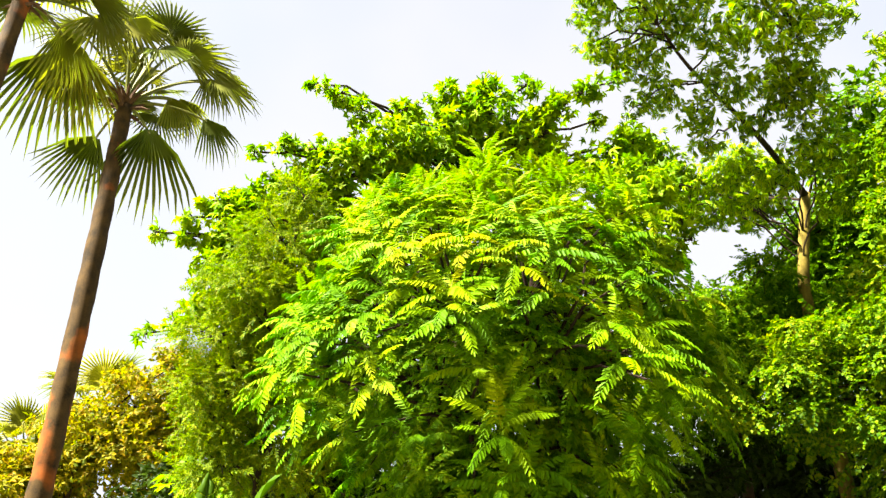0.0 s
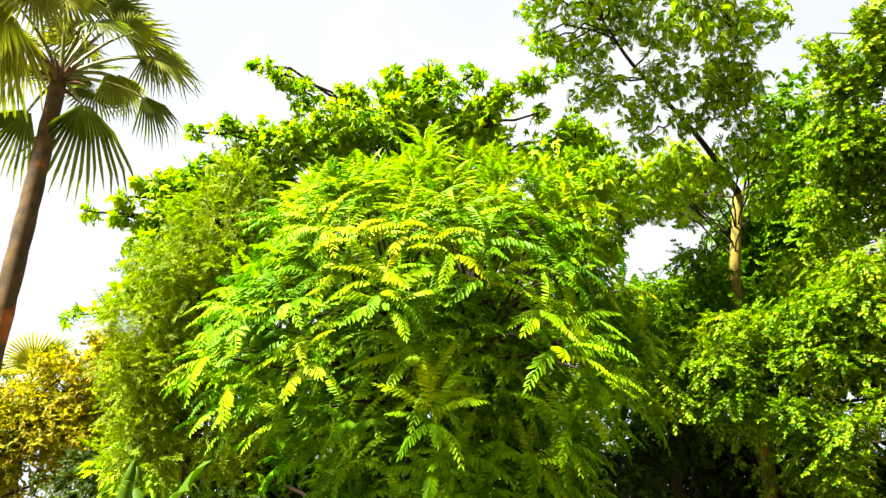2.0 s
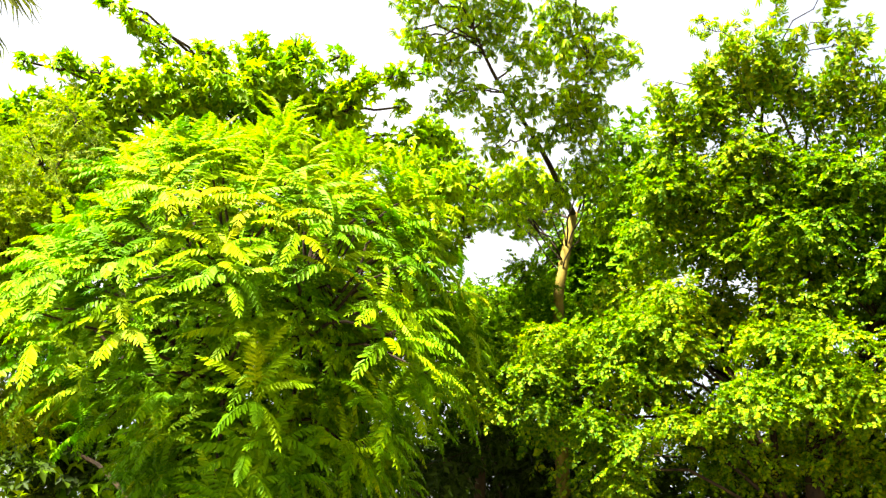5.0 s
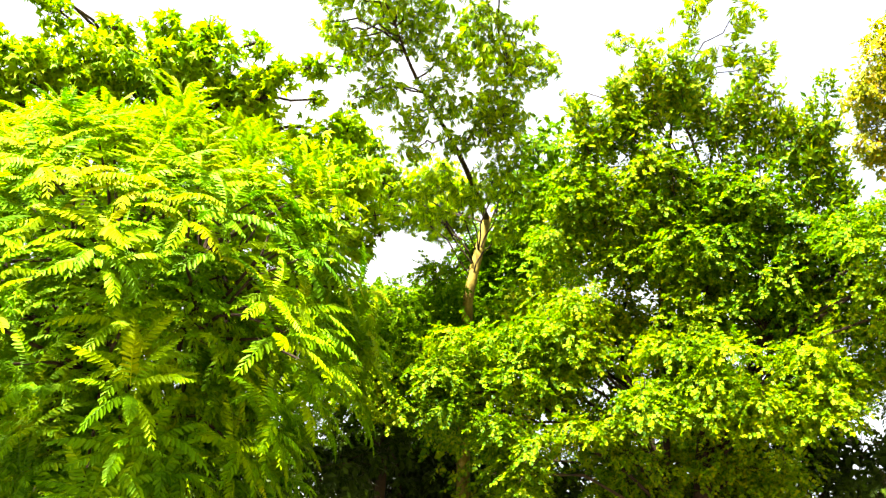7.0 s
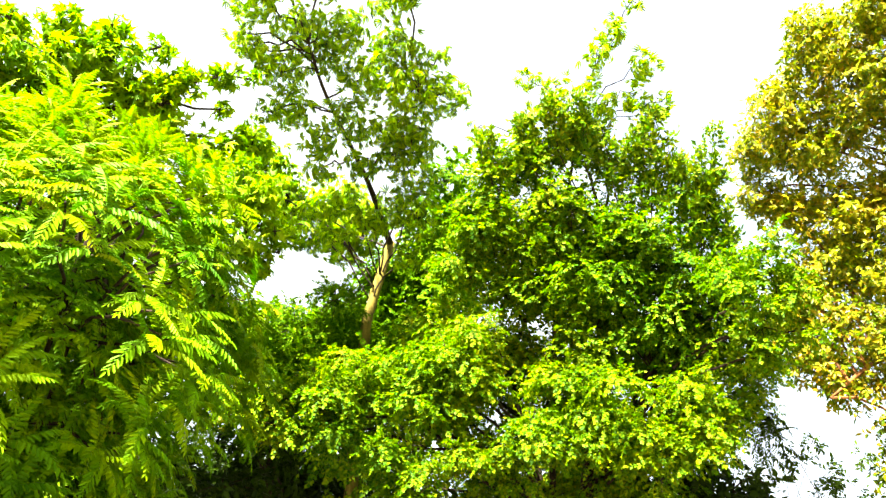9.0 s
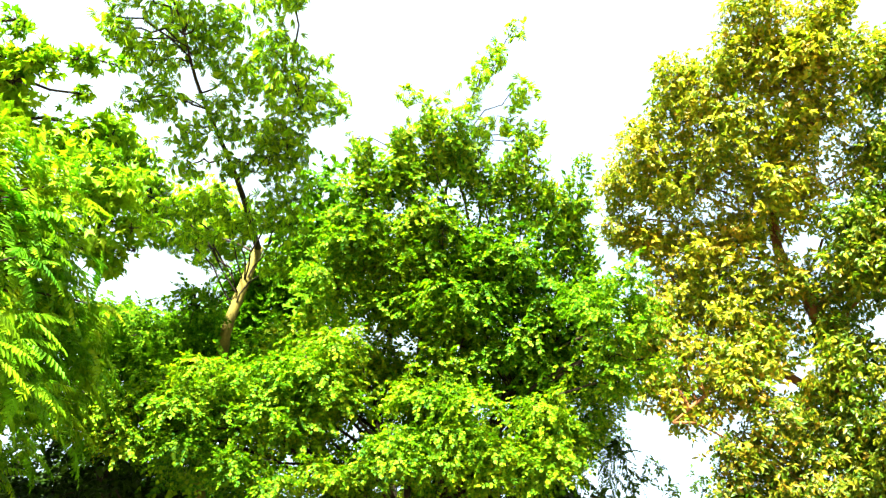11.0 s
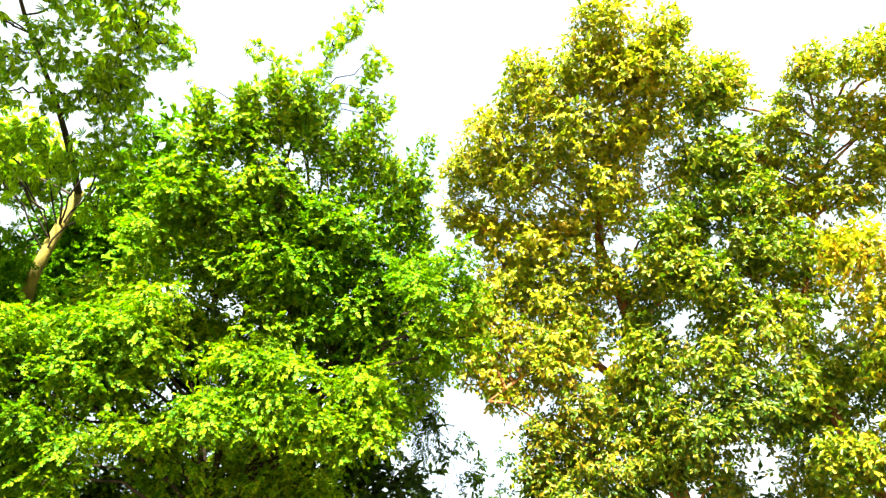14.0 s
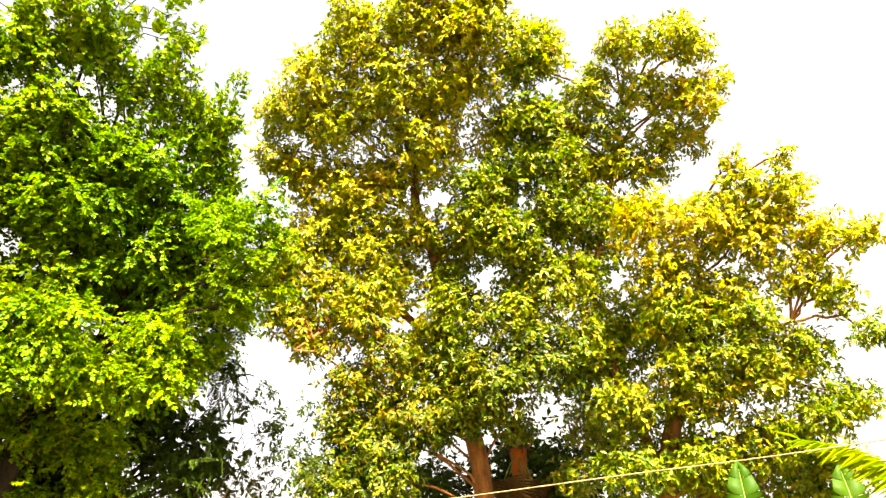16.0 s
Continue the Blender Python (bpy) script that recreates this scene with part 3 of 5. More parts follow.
def banana(name, base, leaves, label, group=""):
    """A banana plant: a sheathed stem and broad leaves. leaves: (turn, tilt, length, width) in degrees and metres."""
    t = thing(name, base, label, "banana plant", group)
    top = np.array(base) + (0, 0, leaves[0][4])
    part("stem", mesh_of("stem", *tube(bend(base, top, 0, 7, 0.01), [0.11, 0.08, 0.05], 10), M_STALK), t)
    for i, (turn, tilt, length, width, h) in enumerate(leaves):
        rib, blade = banana_leaf(length, width, 9, 0.3, i + int(base[0] * 10))
        a, e = radians(turn), radians(tilt)
        d = (math.sin(a) * math.cos(e), math.cos(a) * math.cos(e), math.sin(e))
        up = (-math.sin(a) * math.sin(e), -math.cos(a) * math.sin(e), math.cos(e))
        lf = part("leaf", mesh_of("leaf", *blade, M_BANANA, True), t)
        lf.matrix_world = turned(d, up, top)
        mr = part("midrib", mesh_of("midrib", *rib, M_RIB, True), lf)
        mr.matrix_parent_inverse = Matrix()
    return t


# ---- where the crowns stand: centre and radius of each bough ----
MAPLE_CROWN = [
    (0.6, 7.68, 7.33, 0.44), (-0.04, 7.82, 7.17, 0.51), (-0.69, 7.97, 6.91, 0.59), (-1.34, 8.03, 6.69, 0.51),
    (-1.9, 8.14, 6.33, 0.44), (-2.37, 8.22, 5.96, 0.51), (-2.7, 8.36, 5.47, 0.44), (-2.75, 8.57, 4.95, 0.44),
    (1.25, 7.79, 7.07, 0.44), (2.33, 7.6, 6.22, 0.42), (2.53, 7.85, 5.67, 0.35), (-0.19, 8.56, 6.77, 0.84),
    (-1.39, 8.81, 6.12, 0.84), (0.87, 8.52, 6.76, 0.84), (-2.25, 8.99, 5.36, 0.69), (1.96, 7.92, 6.66, 0.37),
    (2.35, 7.69, 6.85, 0.26),
]
MAPLE_LOW = [
    (-2.13, 9.47, 4.75, 0.7), (-1.25, 9.45, 5.24, 0.93), (0.13, 9.4, 5.56, 1.01), (1.36, 9.19, 5.82, 0.93),
    (2.1, 9.36, 5.08, 0.7), (-0.62, 9.83, 4.25, 1.01), (0.9, 9.72, 4.55, 1.09), (2.08, 9.67, 4.09, 0.86),
    (-1.65, 9.83, 3.79, 0.86), (-0.15, 10.07, 3.19, 1.01), (1.33, 9.99, 3.19, 1.01), (-2.66, 9.51, 4.14, 0.7),
    (-2.72, 9.72, 3.11, 0.7), (-1.3, 10.04, 2.82, 0.93),
]
MAPLE_TIPS = [
    (-1.57, 7.39, 7.52, 0.12), (-1.29, 7.48, 7.47, 0.16), (-1.05, 7.63, 7.33, 0.18), (-0.48, 7.67, 7.36, 0.18),
    (-0.01, 7.57, 7.51, 0.18), (0.48, 7.45, 7.64, 0.16), (1.05, 7.43, 7.59, 0.15), (1.51, 7.53, 7.36, 0.19),
    (1.88, 7.32, 7.52, 0.15), (2.11, 7.26, 7.51, 0.09), (1.86, 7.6, 7.16, 0.12), (-2.36, 7.75, 6.75, 0.1),
    (-1.99, 7.82, 6.8, 0.18), (-1.62, 7.86, 6.87, 0.19), (-3.45, 7.96, 5.72, 0.11), (-3.11, 8.09, 5.73, 0.15),
    (-2.8, 7.96, 6.17, 0.18), (-3.08, 7.99, 5.95, 0.15), (-3.56, 8.4, 4.58, 0.1), (-3.24, 8.47, 4.75, 0.16),
]
MAPLE_TIPS += [
    (-2.5, 8.05, 6.19, 0.18), (2.81, 7.68, 5.81, 0.14), (2.93, 7.76, 5.59, 0.08), (1.27, 7.6, 7.33, 0.13),
    (1.71, 7.41, 7.45, 0.1), (2.72, 7.89, 5.47, 0.17),
]
FEATHER_CROWN = [
    (-1.52, 6.29, 4.76, 0.44), (-1.87, 6.37, 4.38, 0.38), (-2.1, 6.5, 3.87, 0.33), (-1.66, 6.54, 4.11, 0.49),
    (-1.32, 6.12, 5.16, 0.22), (-1.88, 6.69, 3.49, 0.44), (-2.1, 6.7, 3.18, 0.33), (-1.21, 6.5, 4.44, 0.44),
    (-1.98, 6.82, 2.8, 0.38), (-1.55, 6.9, 2.93, 0.44), (-2.26, 6.58, 3.46, 0.22),
]
OLIVE_CROWN = [
    (-7.4, 16.05, 5, 0.96), (-6.73, 16.19, 5.65, 0.96), (-5.99, 16.37, 6.09, 0.75), (-8.04, 15.82, 4.59, 0.82),
    (-8.63, 15.6, 4.09, 0.82), (-5.69, 16.7, 5.16, 0.82), (-6.52, 16.5, 4.62, 1.1), (-7.59, 16.13, 4.07, 1.1),
    (-8.26, 15.88, 3.47, 1.1), (-5.92, 16.22, 6.7, 0.49), (-6.01, 16.8, 3.96, 1.1),
]
CEIBA_LOW = [
    (4.13, 9.94, 7.76, 0.38), (3.64, 10.03, 7.92, 0.38), (3.13, 10.11, 8.06, 0.38), (3.73, 10.19, 7.6, 0.38),
    (3.29, 9.92, 8.27, 0.34), (4.6, 9.88, 7.52, 0.38), (4.83, 9.97, 7.18, 0.28), (4.45, 10.08, 7.28, 0.26),
    (4.06, 10.21, 7.35, 0.25), (5.04, 9.76, 7.36, 0.28), (2.94, 9.85, 8.54, 0.21), (4.88, 9.59, 7.76, 0.34),
    (4.5, 9.63, 7.99, 0.28), (3.06, 10.36, 7.69, 0.32),
]
CEIBA_MID = [
    (4.42, 7.32, 7.61, 0.28), (4.6, 7.51, 7.23, 0.28), (4.57, 7.9, 6.9, 0.28), (4.39, 8.35, 6.74, 0.26), (4.87, 7.8, 6.79, 0.28), (4.01, 8.27, 6.97, 0.22),
    (3.72, 8.53, 6.76, 0.24), (4.94, 8.14, 6.38, 0.2), (4.01, 8.67, 6.51, 0.22), (3.41, 8.83, 6.67, 0.22), (2.97, 8.72, 6.92, 0.22),
]
CEIBA_HIGH = [
    (2.58, 7.27, 8.58, 0.32), (2.19, 7.62, 8.33, 0.2), (2.55, 7.65, 8.16, 0.29), (3, 7.32, 8.35, 0.22),
    (2.86, 7.86, 7.78, 0.26), (2.52, 8.03, 7.71, 0.12), (3.28, 7.89, 7.53, 0.22), (3.52, 7.6, 7.76, 0.26),
    (3.58, 7.17, 8.22, 0.34), (4.12, 6.96, 8.13, 0.34), (4.51, 6.74, 8.11, 0.29), (4.71, 6.62, 8.09, 0.11),
    (4.29, 7.18, 7.78, 0.29), (4.02, 7.45, 7.65, 0.26), (4.43, 7.3, 7.53, 0.14), (3.87, 7.8, 7.29, 0.2),
    (4.28, 7.53, 7.36, 0.22), (3.44, 8.06, 7.2, 0.17), (2.04, 7.65, 8.34, 0.09), (3.03, 7.03, 8.64, 0.34),
]
CEIBA_HIGH += [
    (3.78, 6.79, 8.51, 0.34), (1.94, 7.29, 8.78, 0.27), (2.01, 6.98, 9.06, 0.36), (3.51, 6.53, 8.97, 0.24),
    (3.55, 6.19, 9.23, 0.29), (2.49, 6.69, 9.2, 0.36), (1.96, 7.6, 8.45, 0.14), (4.34, 6.54, 8.54, 0.13),
]
FERN_CROWN = [
    (4.32, 9.08, 5.81, 0.37), (4.99, 9.97, 5.77, 0.64), (3.92, 9.44, 5.37, 0.58), (3.22, 9.66, 5.49, 0.33),
    (3.28, 9.84, 4.94, 0.58), (4.17, 9.56, 4.77, 0.67), (2.78, 9.91, 5.2, 0.33), (5.73, 10.08, 6.28, 0.67),
    (5.98, 9.57, 6.97, 0.57), (6.11, 10.15, 5.59, 0.67), (5.59, 9.84, 6.92, 0.38), (3.4, 9.62, 4.09, 0.48),
    (2.86, 9.22, 4.2, 0.38), (4.46, 10.13, 5.7, 0.58), (4.87, 10.12, 5.22, 0.81), (3.8, 10.33, 5.28, 0.62),
    (3.35, 10.35, 5.63, 0.35),
]
RAIN_FRONT = [
    (5.17, 7.4, 4.64, 0.43), (5.35, 7.13, 4.96, 0.29), (3.9, 8.29, 4.15, 0.43), (4.38, 8, 4.3, 0.36),
    (3.52, 8.47, 4.08, 0.29), (3.51, 8.57, 3.73, 0.36), (3.12, 8.61, 4.11, 0.29), (4.67, 7.93, 4.04, 0.43),
    (5.34, 7.41, 4.31, 0.43), (4.13, 8.26, 3.89, 0.43), (5.65, 7.44, 3.51, 0.39), (4.84, 7.96, 3.58, 0.43),
    (6.09, 7.01, 3.76, 0.43), (6.56, 6.38, 4.31, 0.5), (6.84, 6.33, 3.66, 0.33), (5.07, 7.94, 2.99, 0.43),
    (7.3, 5.6, 4.16, 0.43), (7.28, 5.86, 3.56, 0.3), (7.55, 5.45, 3.77, 0.32), (5.37, 7.71, 4.08, 0.51),
]
RAIN_FRONT += [
    (4.94, 7.86, 4.41, 0.4), (5.66, 7.41, 4.38, 0.43), (7.79, 5.5, 3.99, 0.36),
]
RAIN_BACK = [
    (6.21, 6.93, 5.61, 0.61), (5.5, 6.98, 6.45, 0.53), (6.03, 6.48, 6.52, 0.53), (6.64, 6.18, 6.13, 0.61),
    (6.38, 5.64, 7.1, 0.22), (5.69, 6.21, 7.22, 0.38), (5.47, 7.37, 5.87, 0.53),
    (7.19, 5.85, 5.72, 0.38), (6.97, 5.72, 6.24, 0.31), (7.46, 5.6, 5.61, 0.23), (7.58, 5.82, 5.04, 0.38),
    (7.77, 5.47, 5.18, 0.23), (7.98, 5.53, 4.59, 0.34), (7.93, 4.98, 5.53, 0.21), (8.09, 5.05, 5.09, 0.26),
    (8.19, 5.21, 4.6, 0.31), (8.19, 5.46, 4.13, 0.34), (7.87, 5.19, 5.38, 0.2), (6.9, 6.5, 5.21, 0.69),
]
RAIN_BACK += [
    (7.33, 4.24, 5.54, 0.24), (7.54, 4.33, 5.05, 0.24), (7.53, 4.58, 4.75, 0.28), (7.24, 4.6, 5.31, 0.28),
    (7.65, 4.59, 4.44, 0.22), (7.79, 4.2, 4.67, 0.14), (7.54, 4.12, 5.29, 0.13),
    (6.48, 7.45, 4.97, 0.63), (5.44, 6.6, 7.01, 0.38), (5.91, 5.78, 7.45, 0.31),
]
RAIN_FILL = [
    (7.02, 5.64, 5.91, 0.42), (7.4, 5.56, 5.38, 0.42), (7.53, 5.2, 5.65, 0.33), (6.83, 6.05, 5.63, 0.5),
    (7.66, 5.58, 4.84, 0.42), (7.86, 5.18, 5.04, 0.33), (7.21, 5.97, 5.1, 0.5), (6.53, 6.37, 5.61, 0.5),
    (5.9, 6.61, 6.08, 0.45), (5.3, 6.85, 6.4, 0.4), (6.14, 6.08, 6.51, 0.42), (6.5, 5.8, 6.41, 0.3),
]
RAIN_LOW = [
    (6.02, 6.83, 3.66, 0.48), (6.53, 6.38, 3.74, 0.48), (7.0, 5.95, 3.7, 0.45), (7.4, 5.55, 3.72, 0.3),
    (6.85, 7.5, 3.15, 0.52), (7.4, 7.0, 3.15, 0.52), (7.85, 6.55, 3.12, 0.42), (7.2, 7.4, 2.5, 0.52),
    (7.75, 6.85, 2.5, 0.5), (6.3, 7.9, 3.3, 0.52),
]
RAIN_DEEP = [
    (6.12, 8.49, 5.38, 0.92), (7.16, 7.94, 4.73, 1.01), (7.78, 7.09, 5.26, 0.92), (8.34, 6.76, 4.62, 0.84),
    (7.79, 7.66, 3.8, 0.92), (6.97, 8.47, 3.53, 1.01), (5.69, 9.39, 3.37, 0.92), (8.38, 7.08, 3.63, 0.84),
    (4.9, 9.65, 4.13, 0.75), (6.29, 7.81, 6.42, 0.75), (7.18, 7.18, 6.19, 0.84), (5.88, 8.89, 4.77, 0.84),
]
RAIN_PLUMES = [
    ((6.78, 5.42, 6.44), (6.46, 4.8, 7.42)),
    ((7.02, 5.18, 6.38), (6.88, 4.82, 6.92)),
    ((7.21, 5.11, 6.16), (7.25, 4.56, 6.65)),
    ((7.38, 5.05, 5.95), (7.14, 4.79, 6.59)),
    ((7.73, 5.11, 5.25), (7.78, 4.74, 5.61)),
    ((6.1, 5.71, 6.96), (5.75, 5.37, 7.64)),
    ((5.75, 5.85, 7.19), (5.52, 5.61, 7.64)),
    ((5.24, 6.58, 6.86), (5.01, 6.35, 7.34)),
    ((5.55, 6.16, 7.05), (5.29, 5.94, 7.52)),
]
RAIN_PLUMES += [
    ((7.26, 5.51, 5.6), (6.68, 4.83, 7.15)),
    ((7.45, 5.28, 5.55), (6.99, 4.38, 7.15)),
    ((7.32, 5.39, 5.64), (7.02, 4.72, 6.83)),
    ((7.6, 5.05, 5.56), (7.4, 4.67, 6.33)),
    ((6.89, 5.41, 6.3), (6.49, 4.94, 7.27)),
    ((6.65, 5.55, 6.47), (6.42, 5.11, 7.2)),
    ((7.58, 5.29, 5.29), (7.58, 4.67, 6.04)),
    ((6.43, 5.57, 6.73), (6.05, 5.34, 7.39)),
]
TOP_TWIGS = [
    (5.24, 5.77, 8.04, 0.1), (5.54, 5.6, 7.95, 0.14), (5.54, 5.85, 7.72, 0.14), (5.79, 5.04, 8.19, 0.14),
    (5.87, 5.31, 7.91, 0.11), (5.76, 4.78, 8.41, 0.14), (6.25, 4.7, 8.03, 0.14), (6.3, 4.97, 7.78, 0.14),
    (6.57, 4.77, 7.65, 0.11), (5.94, 5.59, 7.6, 0.17), (6.12, 5.27, 7.71, 0.14), (4.94, 6.49, 7.58, 0.08),
    (5.08, 6.57, 7.37, 0.1), (5.51, 6.19, 7.41, 0.17), (5.79, 4.41, 8.63, 0.09), (5.9, 5.89, 7.35, 0.17),
    (6.48, 5.01, 7.57, 0.11),
]
FIG_A_HIGH = [
    (9.44, 4.7, 8.76, 0.57), (9.38, 3.86, 9.35, 0.57), (9.53, 2.94, 9.61, 0.57), (9.96, 2.04, 9.42, 0.57),
    (10.32, 1.41, 9.15, 0.47), (10.03, 3.57, 8.71, 0.76), (10.42, 2.53, 8.67, 0.66), (9.97, 4.56, 8.18, 0.57),
    (10.67, 3.46, 7.85, 0.76), (10.37, 4.87, 7.29, 0.57), (10.53, 5.26, 6.62, 0.57), (10.95, 4.53, 6.54, 0.66),
    (9.41, 5.29, 8.37, 0.38), (10.51, 1.11, 8.96, 0.34), (9.06, 3.9, 9.68, 0.28), (9.23, 2.61, 10.05, 0.47),
    (9.63, 1.81, 9.87, 0.38), (9.66, 5.52, 7.82, 0.34), (9.95, 5.37, 7.52, 0.38), (10.66, 4.28, 7.3, 0.57),
]
FIG_A_HIGH += [
    (9.87, 2.49, 9.39, 0.57), (10.98, 2.27, 7.94, 0.34),
]
FIG_A_LOW = [
    (11.5, 3.4, 5.14, 0.46), (11.69, 3.36, 4.53, 0.42), (11.87, 3.32, 3.83, 0.4),
    (10.42, 5.67, 5.19, 0.33),
    (10.71, 5.33, 4.94, 0.4), (10.97, 4.66, 5.19, 0.46), (11.35, 4.25, 4.57, 0.55), (10.91, 2.51, 7.12, 0.46),
    (11.36, 2.22, 6.35, 0.55), (11.81, 1.48, 5.59, 0.64), (11.77, 2.44, 5.16, 0.64), (11.45, 3.18, 5.48, 0.37),
    (12.1, 1.85, 4.42, 0.73), (11.94, 2.85, 4.15, 0.73), (11.64, 4, 3.78, 0.64), (11.35, 4.86, 3.31, 0.55),
]
FIG_A_LOW += [
    (11.22, 5.27, 2.74, 0.55), (11.55, 4.57, 2.79, 0.55), (12.13, 1.19, 4.7, 0.55), (10.31, 5.33, 5.95, 0.4),
    (10.01, 5.57, 6.28, 0.33), (10.1, 5.81, 5.78, 0.27), (10.64, 4.99, 5.62, 0.46),
    (12.6, 4.12, 5.04, 0.6), (11.01, 3.64, 6.69, 0.41), (11.72, 3.21, 6.48, 0.58), (11.14, 2.61, 6.64, 0.46),
    (11.36, 4.21, 5.92, 0.57), (11.49, 3.36, 5.81, 0.37), (11.03, 2.26, 7.02, 0.37), (10.92, 4.43, 5.61, 0.46),
    (11.12, 4.93, 4.25, 0.4), (11.34, 4.65, 3.89, 0.46), (11.13, 5.14, 3.74, 0.33), (11.54, 4.46, 3.29, 0.46),
]
FIG_A_LOW += [
    (12.12, 3.32, 3.64, 0.26), (12.19, 2.95, 3.84, 0.34), (12.31, 2.6, 3.5, 0.26), (11.97, 3.53, 4.05, 0.3), (11.97, 3.86, 3.46, 0.26),
    (9.99, 5.79, 5.94, 0.27), (10.31, 5.61, 5.43, 0.29),
]
FIG_B_HIGH = [
    (10.85, -0.8, 8.94, 0.38), (10.82, -0.2, 9, 0.35), (10.93, -1.12, 8.79, 0.25), (10.74, 0.13, 9.1, 0.19),
    (11.41, -0.97, 8.08, 0.38), (11.28, -0.59, 8.32, 0.35), (11.22, -0.16, 8.41, 0.29), (11.63, -0.38, 7.74, 0.35),
    (11.77, 0.31, 7.46, 0.35), (11.14, 0.64, 8.48, 0.35), (11.31, 1.08, 8.15, 0.38), (11.41, 1.51, 7.88, 0.35),
    (11.67, 0.94, 7.55, 0.35), (11.24, -1.27, 8.32, 0.19),
]
FIG_FILL = [
    (10.7, 1.61, 8.04, 0.46), (11.14, 1.51, 7.32, 0.46), (10.97, 2.02, 7.45, 0.41), (11.45, 1.46, 6.73, 0.46),
    (11.55, 0.94, 6.67, 0.41), (11.27, 1.16, 7.4, 0.37), (11.05, 2.59, 6.59, 0.45), (11.19, 2.18, 6.27, 0.45),
    (12.68, 0.76, 5.16, 0.58), (12.83, 1.06, 4.47, 0.58), (12.97, 1.38, 3.61, 0.58), (12.99, 1.85, 2.77, 0.36),
    (12.05, 1.4, 6.67, 0.48), (12.19, 2.08, 6.03, 0.48),
    (12.28, 0.92, 6.25, 0.42), (12.83, 0.12, 4.72, 0.58), (13.17, 0.28, 2.82, 0.58), (13.21, -0.48, 2.42, 0.58),
]
FIG_FILL += [
    (13.16, -1.29, 2.52, 0.58), (13.09, -1.9, 2.54, 0.48), (12.13, 0.38, 6.7, 0.35), (11.44, 0.37, 8.04, 0.35),
    (11.86, -0.11, 7.3, 0.35), (11.71, -0.78, 7.57, 0.27), (10.93, 0.38, 8.82, 0.23), (11.8, 1.19, 7.25, 0.35),
    (11.61, -0.44, 4.67, 0.38), (11.78, -0.08, 4, 0.43), (11.73, -0.81, 4.14, 0.43), (11.59, 0.02, 4.74, 0.43),
    (11.61, -1.11, 4.56, 0.38), (10.5, 1.52, 8.81, 0.34), (10.89, 1.43, 8.26, 0.31), (10.87, 1.94, 8.16, 0.34),
    (11.32, 2.36, 7.22, 0.31),
]
FIG_SHADE = [
    (13.43, 2.95, 3.27, 0.35), (13.65, 2.15, 2.94, 0.45), (13.74, 1.37, 3.15, 0.4), (13.53, 2.85, 2.52, 0.5),
    (13.75, 1.85, 2.37, 0.5), (13.84, 1.1, 2.5, 0.45), (13.09, 4.2, 2.97, 0.35), (12.94, 4.67, 2.72, 0.4),
    (14.71, 3.44, 2.83, 0.89), (14.94, 2.44, 2.67, 0.89), (14.76, 2.96, 3.41, 0.67), (14.52, 4.73, 2.72, 0.68),
]
FIG_B_LOW = [
    (11.61, -0.08, 5.35, 0.53), (11.32, 0.03, 6.09, 0.53), (11.37, -0.76, 5.95, 0.53), (11.47, -1.39, 5.59, 0.44),
    (11.15, -1.31, 6.37, 0.32), (11.14, -1.89, 6.24, 0.27), (11.31, -1.61, 5.93, 0.35), (10.95, -1.93, 6.63, 0.14),
    (10.97, -1.23, 6.77, 0.14), (11.76, -0.86, 4.82, 0.53), (11.58, -1.82, 5.11, 0.39), (11.33, -2.21, 5.63, 0.32),
    (11.34, -2.65, 5.38, 0.21), (11.26, -2.81, 5.48, 0.14), (11.63, -2.25, 4.72, 0.27), (11.7, -2.55, 4.2, 0.23),
    (11.97, -1.14, 3.9, 0.53), (11.88, -1.69, 4.05, 0.39), (12.04, -1.71, 3.14, 0.44), (12.06, -0.24, 3.62, 0.53),
]
FIG_B_LOW += [
    (12.02, 0.74, 3.56, 0.53), (12.18, -0.15, 2.69, 0.53), (12.14, 0.8, 2.69, 0.53), (11.95, -2.11, 3.38, 0.32),
    (12.14, -0.95, 2.92, 0.53),
]
GAP_SHRUB = [
    (8.53, 5.57, 3.32, 0.23), (8.74, 5.35, 3.04, 0.23), (8.89, 5.1, 3.11, 0.23), (9.1, 4.81, 2.9, 0.23),
    (8.56, 5.66, 2.84, 0.27), (9.01, 4.83, 3.31, 0.2), (8.73, 5.17, 3.6, 0.2), (8.39, 5.9, 2.77, 0.31),
    (9.29, 5.2, 3.47, 0.19), (9.5, 4.97, 3.1, 0.24), (9.68, 4.72, 2.81, 0.24), (9.48, 5.11, 2.68, 0.29),
    (9.24, 5.47, 2.76, 0.24), (9.18, 5.23, 3.83, 0.11), (9.49, 4.8, 3.61, 0.11),
]
RAIN_UNDER = [
    (7.89, 7.73, 3.11, 0.67), (8.47, 7.18, 2.98, 0.75), (9.03, 6.56, 2.91, 0.67), (9.41, 6.11, 2.68, 0.5),
    (7.93, 7.53, 3.8, 0.58), (8.66, 6.81, 3.7, 0.58), (7.86, 7.84, 2.58, 0.75), (9.08, 6.38, 3.41, 0.5),
]
EDGE_FRONDS = [
    (8.36, 5.39, 3.7, 0.13), (8.34, 5.28, 4.04, 0.1), (8.35, 5.62, 2.97, 0.3), (8.21, 5.88, 2.58, 0.3),
]
